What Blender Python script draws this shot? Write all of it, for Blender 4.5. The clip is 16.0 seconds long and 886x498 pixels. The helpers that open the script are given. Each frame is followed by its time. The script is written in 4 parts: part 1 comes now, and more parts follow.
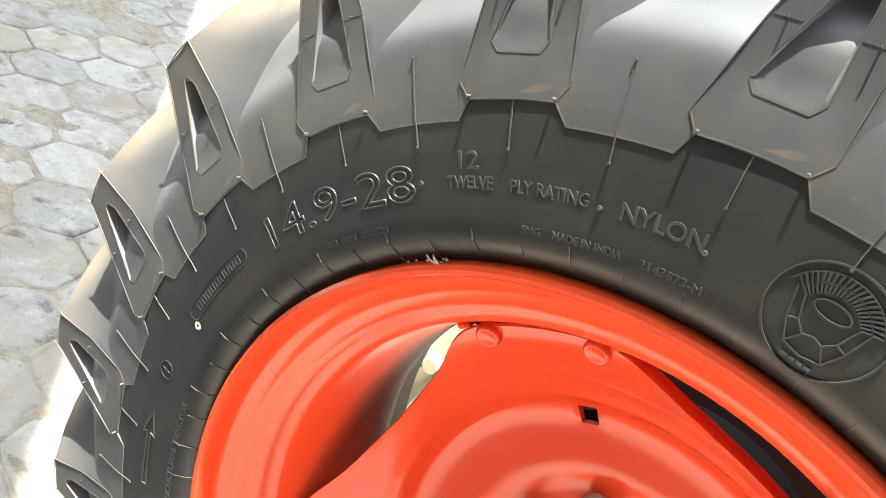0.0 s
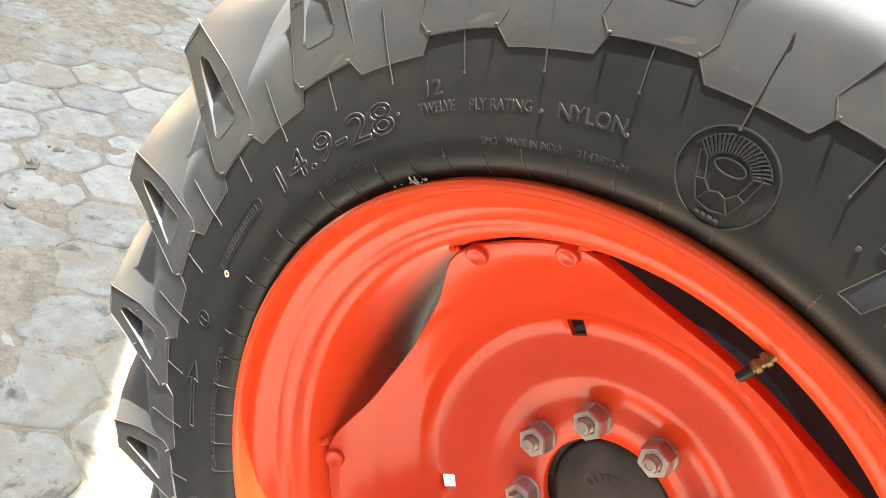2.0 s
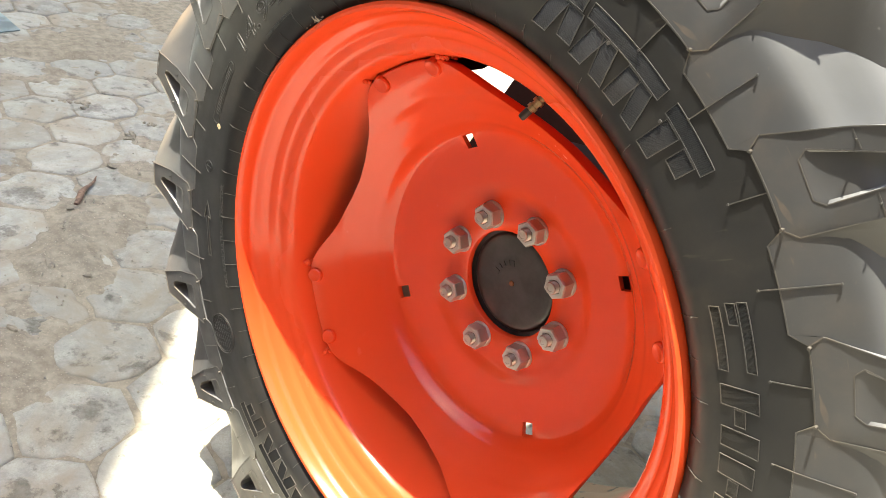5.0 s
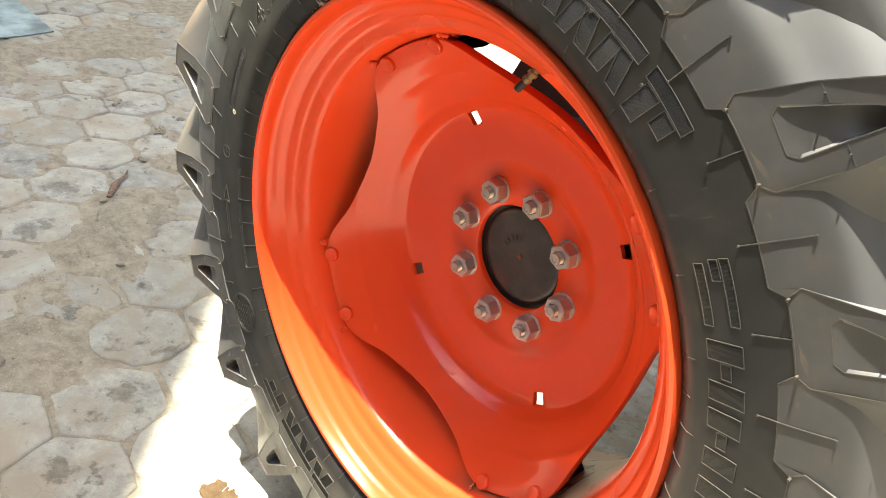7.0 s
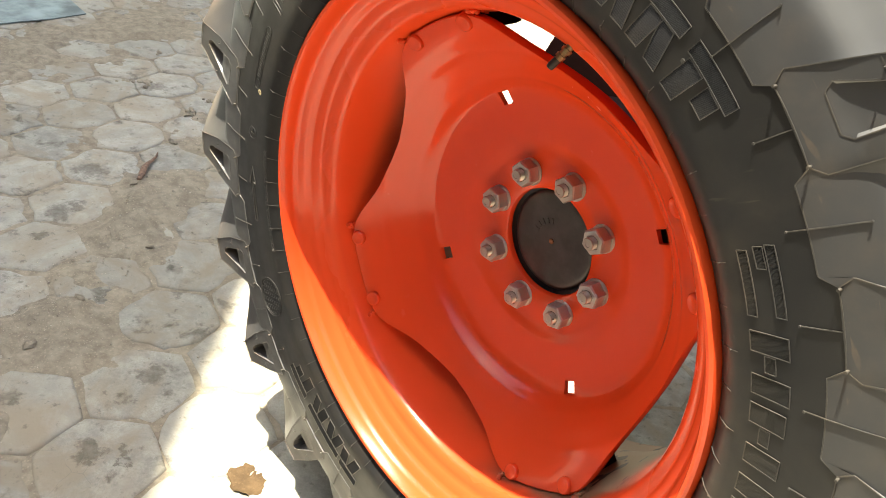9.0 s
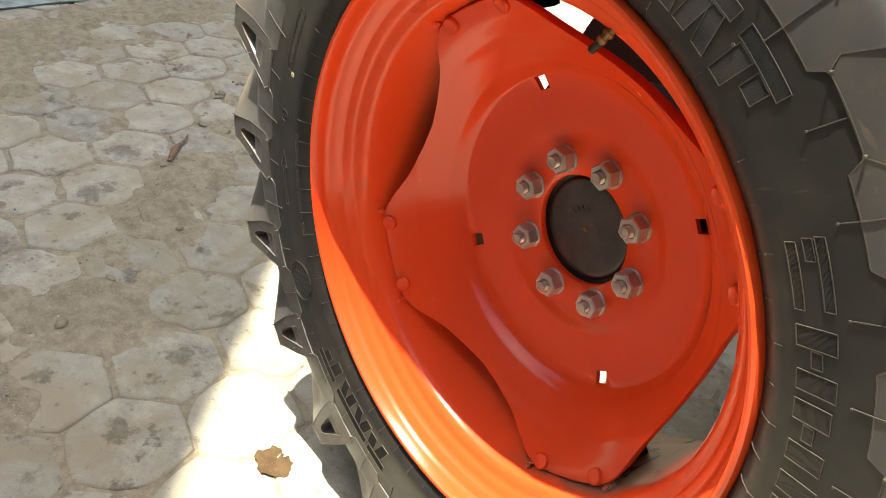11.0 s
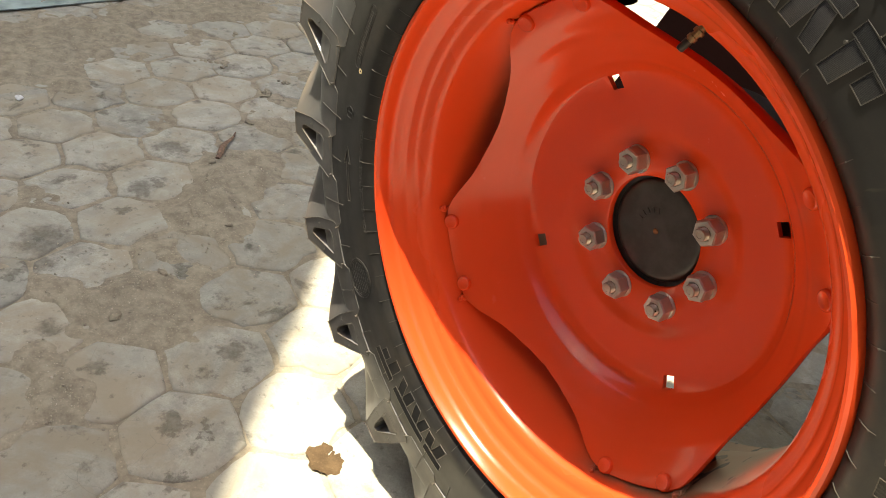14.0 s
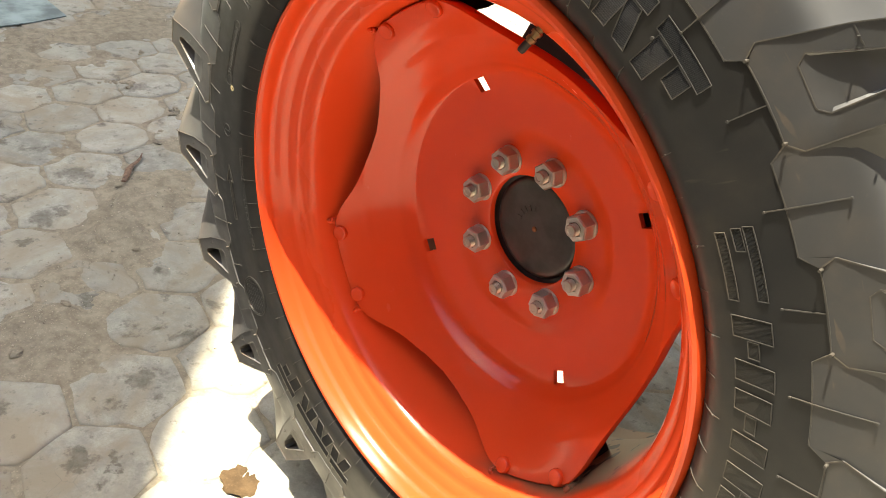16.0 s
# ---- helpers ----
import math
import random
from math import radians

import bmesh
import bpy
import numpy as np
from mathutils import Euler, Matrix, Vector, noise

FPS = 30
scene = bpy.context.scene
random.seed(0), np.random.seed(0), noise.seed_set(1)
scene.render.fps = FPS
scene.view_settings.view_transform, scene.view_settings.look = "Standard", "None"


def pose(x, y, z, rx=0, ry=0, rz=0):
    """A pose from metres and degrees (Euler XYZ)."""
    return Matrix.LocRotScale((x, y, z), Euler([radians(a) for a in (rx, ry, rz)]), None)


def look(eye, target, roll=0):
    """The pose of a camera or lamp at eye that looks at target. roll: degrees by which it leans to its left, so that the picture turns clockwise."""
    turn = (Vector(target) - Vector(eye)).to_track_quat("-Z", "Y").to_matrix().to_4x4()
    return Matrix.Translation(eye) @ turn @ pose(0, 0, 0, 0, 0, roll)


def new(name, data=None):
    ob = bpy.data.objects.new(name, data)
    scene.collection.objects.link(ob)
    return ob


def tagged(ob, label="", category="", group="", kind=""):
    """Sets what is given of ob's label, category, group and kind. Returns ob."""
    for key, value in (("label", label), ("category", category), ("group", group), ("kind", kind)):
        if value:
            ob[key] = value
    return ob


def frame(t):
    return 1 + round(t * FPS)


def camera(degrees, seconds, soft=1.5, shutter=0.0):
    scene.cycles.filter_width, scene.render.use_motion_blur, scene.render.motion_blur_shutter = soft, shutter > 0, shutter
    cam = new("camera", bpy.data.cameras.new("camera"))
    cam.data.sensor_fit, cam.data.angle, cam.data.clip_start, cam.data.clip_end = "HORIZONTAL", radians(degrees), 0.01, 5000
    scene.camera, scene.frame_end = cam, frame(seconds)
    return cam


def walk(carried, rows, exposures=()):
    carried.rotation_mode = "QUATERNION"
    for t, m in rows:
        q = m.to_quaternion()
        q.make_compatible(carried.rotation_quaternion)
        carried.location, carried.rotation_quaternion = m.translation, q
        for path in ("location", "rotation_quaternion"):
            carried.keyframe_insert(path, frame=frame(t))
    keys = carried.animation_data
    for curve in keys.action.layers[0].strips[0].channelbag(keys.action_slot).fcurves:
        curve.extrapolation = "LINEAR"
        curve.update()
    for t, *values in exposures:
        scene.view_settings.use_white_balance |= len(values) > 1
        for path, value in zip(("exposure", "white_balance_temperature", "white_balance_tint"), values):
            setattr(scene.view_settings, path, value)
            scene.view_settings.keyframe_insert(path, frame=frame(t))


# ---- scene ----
cam = camera(58.1, 16.0, soft=0.8)
# seconds, eye, yaw, pitch, roll
PATH = [
    (0, -0.0072, -0.6376, 1.2572, 26.36, -27.22, 27.34),
    (0.5, -0.0014, -0.6467, 1.2615, 26.67, -27.16, 26.32),
    (1, 0.0195, -0.6635, 1.2602, 27.32, -27.45, 24.79),
    (1.5, 0.0611, -0.6919, 1.2620, 28.82, -27.70, 22.73),
    (2, 0.1152, -0.6911, 1.2532, 30.49, -27.50, 21.21),
    (2.5, 0.2016, -0.6729, 1.2518, 32.69, -27.58, 19.80),
    (3, 0.2799, -0.6583, 1.2378, 34.38, -27.76, 18.83),
    (3.5, 0.3481, -0.6434, 1.2378, 36.24, -27.98, 17.53),
    (4, 0.3978, -0.6606, 1.2426, 37.63, -28.48, 16.21),
    (4.5, 0.4654, -0.7136, 1.2494, 38.77, -29.12, 14.69),
    (5, 0.5381, -0.7734, 1.2495, 39.72, -29.41, 13.63),
    (5.2, 0.5665, -0.7914, 1.2515, 40.12, -29.54, 13.20),
    (7.5, 0.5916, -0.7616, 1.2503, 42.95, -30.80, 10.79),
    (8, 0.5865, -0.7536, 1.2452, 43.51, -31.17, 10.53),
    (8.5, 0.5790, -0.7505, 1.2415, 44.13, -31.69, 10.28),
    (9, 0.5742, -0.7499, 1.2375, 44.71, -32.14, 10.11),
    (11.5, 0.5479, -0.7530, 1.2240, 47.03, -33.62, 9.99),
    (12, 0.5334, -0.7627, 1.2160, 47.63, -33.69, 10.02),
    (12.5, 0.5264, -0.7808, 1.2273, 48.15, -33.70, 10.29),
    (13, 0.5197, -0.7889, 1.2302, 48.40, -33.79, 10.29),
    (13.5, 0.5202, -0.7980, 1.2178, 48.58, -33.70, 10.22),
    (14, 0.5251, -0.7946, 1.2128, 48.74, -33.52, 9.93),
    (14.5, 0.5381, -0.7801, 1.2354, 48.80, -33.54, 9.28),
    (15, 0.5483, -0.7631, 1.2390, 48.21, -33.37, 8.69),
    (15.5, 0.5497, -0.7386, 1.2355, 46.68, -33.05, 8.15),
    (16, 0.5749, -0.7175, 1.2314, 44.48, -32.85, 8.02),
]
EXPOSURES = [(0.0, 3.27, 5900, 6), (2.5, 3.19, 6082, 6), (3.5, 3.01, 6165, 6), (5.0, 2.92, 6355, 7), (8.5, 2.63, 6630, 6), (12.0, 2.23, 6946, 7), (13.5, 2.21, 6995, 7), (14.2, 2.13, 7017, 7), (15.0, 2.36, 6925, 7), (16.0, 2.46, 6858, 7)]
walk(cam, [(t, pose(x, y, z, 90 + pitch, 0, yaw) @ pose(0, 0, 0, 0, 0, roll)) for t, x, y, z, yaw, pitch, roll in PATH], EXPOSURES)

# ---- world, sun, exposure ----
SUN = Vector((-0.20, -0.115, 1.0)).normalized()
elev = math.asin(SUN.z)
world = bpy.data.worlds.new("world")
scene.world = world
world.use_nodes = True
wn = world.node_tree
sky = wn.nodes.new("ShaderNodeTexSky")
sky.sky_type, sky.sun_disc = "NISHITA", False
sky.sun_elevation, sky.sun_rotation = elev, math.atan2(SUN.x, SUN.y)
sky.dust_density = 2.5
wn.links.new(sky.outputs[0], wn.nodes["Background"].inputs[0])
wn.nodes["Background"].inputs[1].default_value = 0.071
lamp = new("sun", bpy.data.lights.new("sun", "SUN"))
lamp.data.energy, lamp.data.angle, lamp.data.color = 3.5, radians(0.53), (1.0, 0.912, 0.755)
lamp.matrix_world = look(SUN * 20, (0, 0, 0))


# ---- materials ----
class Nodes:
    """A short way to write a node material."""

    def __init__(self, name):
        self.m = bpy.data.materials.new(name)
        self.m.use_nodes = True
        self.t = self.m.node_tree
        self.b = self.t.nodes["Principled BSDF"]
        shape = self.t.nodes.new("ShaderNodeNewGeometry")
        self.pos, self.nrm = shape.outputs["Position"], shape.outputs["Normal"]
        self.obj = self.t.nodes.new("ShaderNodeTexCoord").outputs["Object"]
        self.rnd = self.t.nodes.new("ShaderNodeObjectInfo").outputs["Random"]

    def put(self, where, value):
        if isinstance(value, (int, float)):
            where.default_value = value
        elif isinstance(value, tuple):
            where.default_value = (*value, 1.0) if len(value) == 3 and len(where.default_value) == 4 else value
        else:
            self.t.links.new(value, where)

    def noise(self, scale, detail=4.0, rough=0.55, coord=None, warp=0.0):
        n = self.t.nodes.new("ShaderNodeTexNoise")
        n.inputs["Scale"].default_value, n.inputs["Detail"].default_value = scale, detail
        n.inputs["Roughness"].default_value, n.inputs["Distortion"].default_value = rough, warp
        self.t.links.new(coord if coord is not None else self.pos, n.inputs["Vector"])
        return n.outputs["Fac"]

    def voronoi(self, scale, feature="F1", coord=None):
        n = self.t.nodes.new("ShaderNodeTexVoronoi")
        n.feature = feature
        n.inputs["Scale"].default_value = scale
        self.t.links.new(coord if coord is not None else self.pos, n.inputs["Vector"])
        return n.outputs["Distance"]

    def warped(self, scale, much):
        """The place, pushed about by a soft noise."""
        n, m, a = self.t.nodes.new("ShaderNodeTexNoise"), self.t.nodes.new("ShaderNodeVectorMath"), self.t.nodes.new("ShaderNodeVectorMath")
        n.inputs["Scale"].default_value, n.inputs["Detail"].default_value = scale, 4.0
        self.t.links.new(self.pos, n.inputs["Vector"])
        m.operation = "SCALE"
        m.inputs["Scale"].default_value = much
        self.t.links.new(n.outputs["Color"], m.inputs[0])
        self.t.links.new(self.pos, a.inputs[0])
        self.t.links.new(m.outputs[0], a.inputs[1])
        return a.outputs[0]

    def ramp(self, value, lo, hi, a=0.0, b=1.0):
        n = self.t.nodes.new("ShaderNodeMapRange")
        n.interpolation_type = "SMOOTHSTEP"
        for k, v in enumerate((value, lo, hi, a, b)):
            self.put(n.inputs[k], v)
        return n.outputs[0]

    def math(self, op, a, b=0.0):
        n = self.t.nodes.new("ShaderNodeMath")
        n.operation = op
        self.put(n.inputs[0], a)
        self.put(n.inputs[1], b)
        return n.outputs[0]

    def mix(self, fac, a, b):
        n = self.t.nodes.new("ShaderNodeMix")
        n.data_type = "RGBA"
        self.put(n.inputs[0], fac)
        self.put(n.inputs[6], a)
        self.put(n.inputs[7], b)
        return n.outputs[2]

    def axis(self, vector, k):
        n = self.t.nodes.new("ShaderNodeSeparateXYZ")
        self.t.links.new(vector, n.inputs[0])
        return n.outputs[k]

    def stretch(self, vector, x, y, z):
        n = self.t.nodes.new("ShaderNodeMapping")
        n.inputs["Scale"].default_value = (x, y, z)
        self.t.links.new(vector, n.inputs[0])
        return n.outputs[0]

    def bump(self, height, strength, distance, under=None):
        n = self.t.nodes.new("ShaderNodeBump")
        n.inputs["Strength"].default_value, n.inputs["Distance"].default_value = strength, distance
        self.put(n.inputs["Height"], height)
        if under is not None:
            self.t.links.new(under, n.inputs["Normal"])
        return n.outputs[0]

    def done(self, **what):
        for key, value in what.items():
            self.put(self.b.inputs[key.replace("_", " ")], value)
        return self.m


def rubber(name, dark, dust, much, sunlit_tone=None, gloss=0.5):
    """Black tyre rubber, scuffed, with pale dust, and sunlight painted into sloped faces."""
    k = Nodes(name)
    big, fine = k.noise(7.0, 6, 0.62, coord=k.obj, warp=0.6), k.noise(140.0, 3, coord=k.obj)
    streak = k.noise(30.0, 4, coord=k.stretch(k.obj, 1.0, 0.25, 1.0))
    dirt = k.math("MULTIPLY", k.ramp(big, 0.38, 0.85), k.ramp(streak, 0.3, 0.8))
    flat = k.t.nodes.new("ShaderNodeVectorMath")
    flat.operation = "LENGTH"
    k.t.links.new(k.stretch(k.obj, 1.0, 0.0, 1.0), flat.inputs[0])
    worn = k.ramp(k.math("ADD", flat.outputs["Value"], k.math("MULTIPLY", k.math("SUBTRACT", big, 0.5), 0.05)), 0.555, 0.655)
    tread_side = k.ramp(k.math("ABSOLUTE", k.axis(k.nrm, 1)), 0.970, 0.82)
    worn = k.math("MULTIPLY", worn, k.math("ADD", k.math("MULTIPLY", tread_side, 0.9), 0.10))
    # optional lighter tone puts sunlight into faces that slope off the axle
    ground_tone = k.mix(k.ramp(k.math("ABSOLUTE", k.axis(k.nrm, 1)), 0.995, 0.80), dark, sunlit_tone) if sunlit_tone else dark
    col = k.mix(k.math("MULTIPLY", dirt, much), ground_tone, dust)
    # tan dust on the tread, heavier towards world -x
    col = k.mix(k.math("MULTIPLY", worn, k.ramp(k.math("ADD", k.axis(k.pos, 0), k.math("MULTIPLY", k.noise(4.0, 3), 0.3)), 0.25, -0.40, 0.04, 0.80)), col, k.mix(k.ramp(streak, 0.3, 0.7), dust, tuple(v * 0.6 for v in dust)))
    ring = k.math("MULTIPLY", k.ramp(flat.outputs["Value"], 0.385, 0.408), k.ramp(flat.outputs["Value"], 0.452, 0.420))
    col = k.mix(k.math("MULTIPLY", ring, k.ramp(k.noise(9.0, 5, 0.65, coord=k.obj), 0.42, 0.70, 0.0, 0.55)), col, tuple(v * 0.42 for v in dust))
    scuff = k.ramp(k.noise(90.0, 3, 0.6, coord=k.stretch(k.obj, 0.12, 1.0, 1.0), warp=0.4), 0.66, 0.72)
    col = k.mix(k.math("MULTIPLY", k.math("MULTIPLY", scuff, k.ramp(big, 0.45, 0.65)), 0.28), col, dust)
    speck = k.ramp(k.noise(420.0, 1, coord=k.obj), 0.73, 0.78)
    col = k.mix(k.math("MULTIPLY", speck, 0.25 * much + 0.03), col, dust)
    nrm = k.bump(fine, 0.10, 0.0008, k.bump(k.noise(5.0, 2, coord=k.obj), 0.10, 0.004))
    return k.done(Base_Color=col, Roughness=k.ramp(k.noise(22.0, 4, coord=k.obj), 0.3, 0.7, 0.34, 0.48), Normal=nrm,
                  Specular_IOR_Level=gloss)


def paint(name, base, worn, rough=0.24, brown_inside=False):
    """Glossy sprayed paint with orange peel, a little dust and, if asked, a browner inside."""
    k = Nodes(name)
    big, peel = k.noise(7.0, 4, coord=k.obj), k.noise(160.0, 2, coord=k.obj)
    col = k.mix(k.math("MULTIPLY", k.ramp(big, 0.35, 0.75), 0.35), base, worn)
    chips = k.ramp(k.noise(70.0, 3, coord=k.obj), 0.76, 0.79)
    col = k.mix(k.math("MULTIPLY", chips, 0.03), col, tuple(v * 0.55 for v in base))
    dust = k.ramp(k.noise(30.0, 5, 0.65, coord=k.obj), 0.55, 0.8)
    rgh = k.math("ADD", rough, k.math("MULTIPLY", dust, 0.05))
    if brown_inside:
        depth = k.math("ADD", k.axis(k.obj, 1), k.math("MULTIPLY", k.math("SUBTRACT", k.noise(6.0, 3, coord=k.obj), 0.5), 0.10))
        # turns browner deeper into the rim, sooner in its upper part
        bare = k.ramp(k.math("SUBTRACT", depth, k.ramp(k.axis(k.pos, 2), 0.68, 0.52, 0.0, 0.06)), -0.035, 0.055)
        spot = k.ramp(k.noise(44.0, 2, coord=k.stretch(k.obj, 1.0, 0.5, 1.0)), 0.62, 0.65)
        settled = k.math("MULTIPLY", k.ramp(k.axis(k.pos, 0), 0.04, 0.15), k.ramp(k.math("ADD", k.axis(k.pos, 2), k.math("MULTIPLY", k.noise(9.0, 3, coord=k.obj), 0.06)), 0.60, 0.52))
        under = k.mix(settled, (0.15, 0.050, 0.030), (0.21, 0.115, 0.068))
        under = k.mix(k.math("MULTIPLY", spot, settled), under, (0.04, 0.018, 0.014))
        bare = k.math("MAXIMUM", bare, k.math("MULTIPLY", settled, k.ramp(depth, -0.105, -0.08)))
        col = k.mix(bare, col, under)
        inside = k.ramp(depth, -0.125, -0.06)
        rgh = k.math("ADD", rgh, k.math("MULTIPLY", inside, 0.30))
    return k.done(Base_Color=col, Roughness=rgh, Normal=k.bump(peel, 0.05, 0.0006, k.bump(k.noise(14.0, 2, coord=k.obj), 0.04, 0.004)),
                  Specular_IOR_Level=k.math("SUBTRACT", 0.26, k.math("MULTIPLY", inside, 0.12)) if brown_inside else 0.26, Coat_Weight=k.math("SUBTRACT", 0.36, k.math("MULTIPLY", inside, 0.34)) if brown_inside else 0.36, Coat_Roughness=0.08)


def metal(name, base, rough, spots=(0.25, 0.2, 0.15), much=0.2, bare=1.0):
    k = Nodes(name)
    rust = k.ramp(k.noise(190.0, 4, coord=k.pos), 0.55, 0.72)
    col = k.mix(k.math("MULTIPLY", rust, much), base, spots)
    return k.done(Base_Color=col, Metallic=k.math("MULTIPLY", bare, k.math("SUBTRACT", 1.0, k.math("MULTIPLY", rust, much))), Roughness=k.ramp(k.noise(60.0, 3), 0.3, 0.7, rough - 0.06, rough + 0.1),
                  Normal=k.bump(k.noise(300.0, 2), 0.08, 0.0004))


def plain(name, base, rough=0.6, vary=0.25, scale=40.0, relief=0.001, gloss=0.5):
    k = Nodes(name)
    n = k.noise(scale, 5, 0.6, coord=k.pos)
    col = k.mix(k.ramp(n, 0.3, 0.7), tuple(v * (1 - vary) for v in base), tuple(min(1, v * (1 + vary)) for v in base))
    return k.done(Base_Color=col, Roughness=rough, Normal=k.bump(n, 0.3, relief), Specular_IOR_Level=gloss)


def translucent(name, colour, through_share):
    """A weathered milky plastic sheet that lets part of the sun through, scattered, as fill."""
    k = Nodes(name)
    tint = k.mix(k.ramp(k.noise(1.3, 4), 0.3, 0.7), tuple(v * 0.92 for v in colour), colour)
    glow, both = k.t.nodes.new("ShaderNodeBsdfTranslucent"), k.t.nodes.new("ShaderNodeMixShader")
    k.t.links.new(tint, glow.inputs["Color"])
    both.inputs[0].default_value = through_share
    k.t.links.new(k.b.outputs[0], both.inputs[1])
    k.t.links.new(glow.outputs[0], both.inputs[2])
    k.t.links.new(both.outputs[0], k.t.nodes["Material Output"].inputs["Surface"])
    return k.done(Base_Color=tint, Roughness=0.5)


# oil stains on the paving: x, y, radius
STAINS = [(-1.29, -0.49, 0.10), (-1.20, -0.53, 0.05), (-1.069, -0.507, 0.05), (-1.178, -0.589, 0.03), (-0.573, -0.442, 0.035), (-0.521, -0.389, 0.018), (-0.719, -0.257, 0.045), (-0.433, -0.483, 0.03), (-1.643, -0.049, 0.06), (-1.452, -0.207, 0.05), (-1.465, -0.152, 0.03), (-1.357, -0.283, 0.03), (-2.173, 0.364, 0.06)]


def concrete(name, base, dark, earth):
    """Worn grey paver: cement grain, pits, dark oil blots and brown soil trodden in."""
    k = Nodes(name)
    tone = k.ramp(k.math("FRACT", k.math("MULTIPLY", k.rnd, 7.31)), 0.0, 1.0, 0.90, 1.10)
    big, mid, fine = k.noise(3.2, 5, 0.6, warp=0.6), k.noise(17.0, 6, 0.65), k.noise(230.0, 4, 0.7)
    col = k.mix(k.ramp(mid, 0.35, 0.68), tuple(v * 0.74 for v in base), tuple(v * 1.14 for v in base))
    col = k.mix(k.math("MULTIPLY", k.ramp(fine, 0.35, 0.7), 0.42), col, tuple(v * 0.55 for v in base))
    col = k.mix(k.math("MULTIPLY", k.ramp(k.rnd, 0.35, 0.8), 0.45), col, (0.385, 0.375, 0.315))
    col = k.mix(k.math("MULTIPLY", k.ramp(k.noise(7.5, 6, 0.7, warp=1.2), 0.50, 0.60), 0.35), col, (0.44, 0.42, 0.35))
    soil = k.math("MULTIPLY", k.ramp(k.noise(4.3, 6, 0.68, warp=0.8), 0.42, 0.66), 0.85)
    col = k.mix(soil, col, earth)
    blot = k.math("MULTIPLY", k.ramp(k.noise(11.0, 6, 0.66, warp=0.3), 0.55, 0.68), k.ramp(big, 0.34, 0.50))
    blot = k.math("MAXIMUM", blot, k.math("MULTIPLY", k.ramp(k.noise(38.0, 5, 0.66), 0.58, 0.70), 0.7))
    rag = k.math("MULTIPLY", k.math("SUBTRACT", k.noise(26.0, 5, 0.7), 0.5), 0.16)
    for x, y, size in STAINS:
        away = k.t.nodes.new("ShaderNodeVectorMath")
        away.operation = "DISTANCE"
        away.inputs[1].default_value = (x, y, 0.0)
        k.t.links.new(k.stretch(k.pos, 1.0, 1.0, 0.0), away.inputs[0])
        blot = k.math("MAXIMUM", blot, k.math("MULTIPLY", k.ramp(k.math("ADD", away.outputs["Value"], rag), size, size * 0.35), 0.85))
    col = k.mix(k.math("MULTIPLY", blot, k.ramp(k.noise(60.0, 4, 0.7), 0.3, 0.7, 0.5, 0.85)), col, dark)
    crack = k.math("MULTIPLY", k.ramp(k.voronoi(9.0, "DISTANCE_TO_EDGE", coord=k.warped(6.0, 0.05)), 0.008, 0.002), k.ramp(k.noise(5.0, 3, 0.6), 0.54, 0.66))
    col = k.mix(k.math("MULTIPLY", crack, 0.28), col, tuple(v * 0.4 for v in base))
    shade = k.t.nodes.new("ShaderNodeMix")
    shade.data_type, shade.blend_type = "RGBA", "MULTIPLY"
    shade.inputs[0].default_value = 1.0
    k.t.links.new(col, shade.inputs[6])
    grey = k.t.nodes.new("ShaderNodeCombineColor")
    for n in range(3):
        k.t.links.new(tone, grey.inputs[n])
    k.t.links.new(grey.outputs[0], shade.inputs[7])
    nrm = k.bump(fine, 0.45, 0.0014, k.bump(mid, 0.55, 0.006))
    return k.done(Base_Color=shade.outputs[2], Roughness=0.85, Normal=nrm, Specular_IOR_Level=0.3)


def soil(name, base, wet):
    k = Nodes(name)
    big, mid, fine = k.noise(2.6, 5, 0.6), k.noise(26.0, 6, 0.7), k.noise(190.0, 4, 0.75)
    col = k.mix(k.ramp(mid, 0.3, 0.7), tuple(v * 0.75 for v in base), tuple(v * 1.25 for v in base))
    col = k.mix(k.math("MULTIPLY", k.ramp(big, 0.5, 0.7), 0.6), col, wet)
    grit = k.ramp(k.voronoi(120.0), 0.12, 0.30)
    col = k.mix(k.math("MULTIPLY", k.math("SUBTRACT", 1.0, grit), 0.35), col, tuple(min(1, v * 1.7) for v in base))
    return k.done(Base_Color=col, Roughness=0.95, Specular_IOR_Level=0.2,
                  Normal=k.bump(fine, 0.5, 0.003, k.bump(mid, 0.6, 0.012)))


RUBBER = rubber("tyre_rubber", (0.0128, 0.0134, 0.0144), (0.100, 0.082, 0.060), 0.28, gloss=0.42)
# same rubber as the sidewall, lightened to put the sun on it into colour
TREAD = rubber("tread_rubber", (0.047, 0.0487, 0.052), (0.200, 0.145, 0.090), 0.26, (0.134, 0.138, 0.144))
# same rubber again, lighter so that seam edges seem to catch the sun
FLASH = rubber("mould_flash_rubber", (0.050, 0.049, 0.047), (0.26, 0.20, 0.13), 0.6)
ORANGE = paint("orange_paint", (0.66, 0.060, 0.015), (0.70, 0.072, 0.018))
RIM_PAINT = paint("rim_paint", (0.73, 0.074, 0.019), (0.77, 0.090, 0.023), brown_inside=True)
ZINC = metal("zinc_plate", (0.47, 0.475, 0.45), 0.36, much=0.08, bare=0.62)
STUD = metal("stud_steel", (0.40, 0.38, 0.34), 0.33, much=0.35, bare=0.8)
BRASS = metal("brass", (0.30, 0.23, 0.13), 0.42, (0.2, 0.13, 0.07), 0.3)
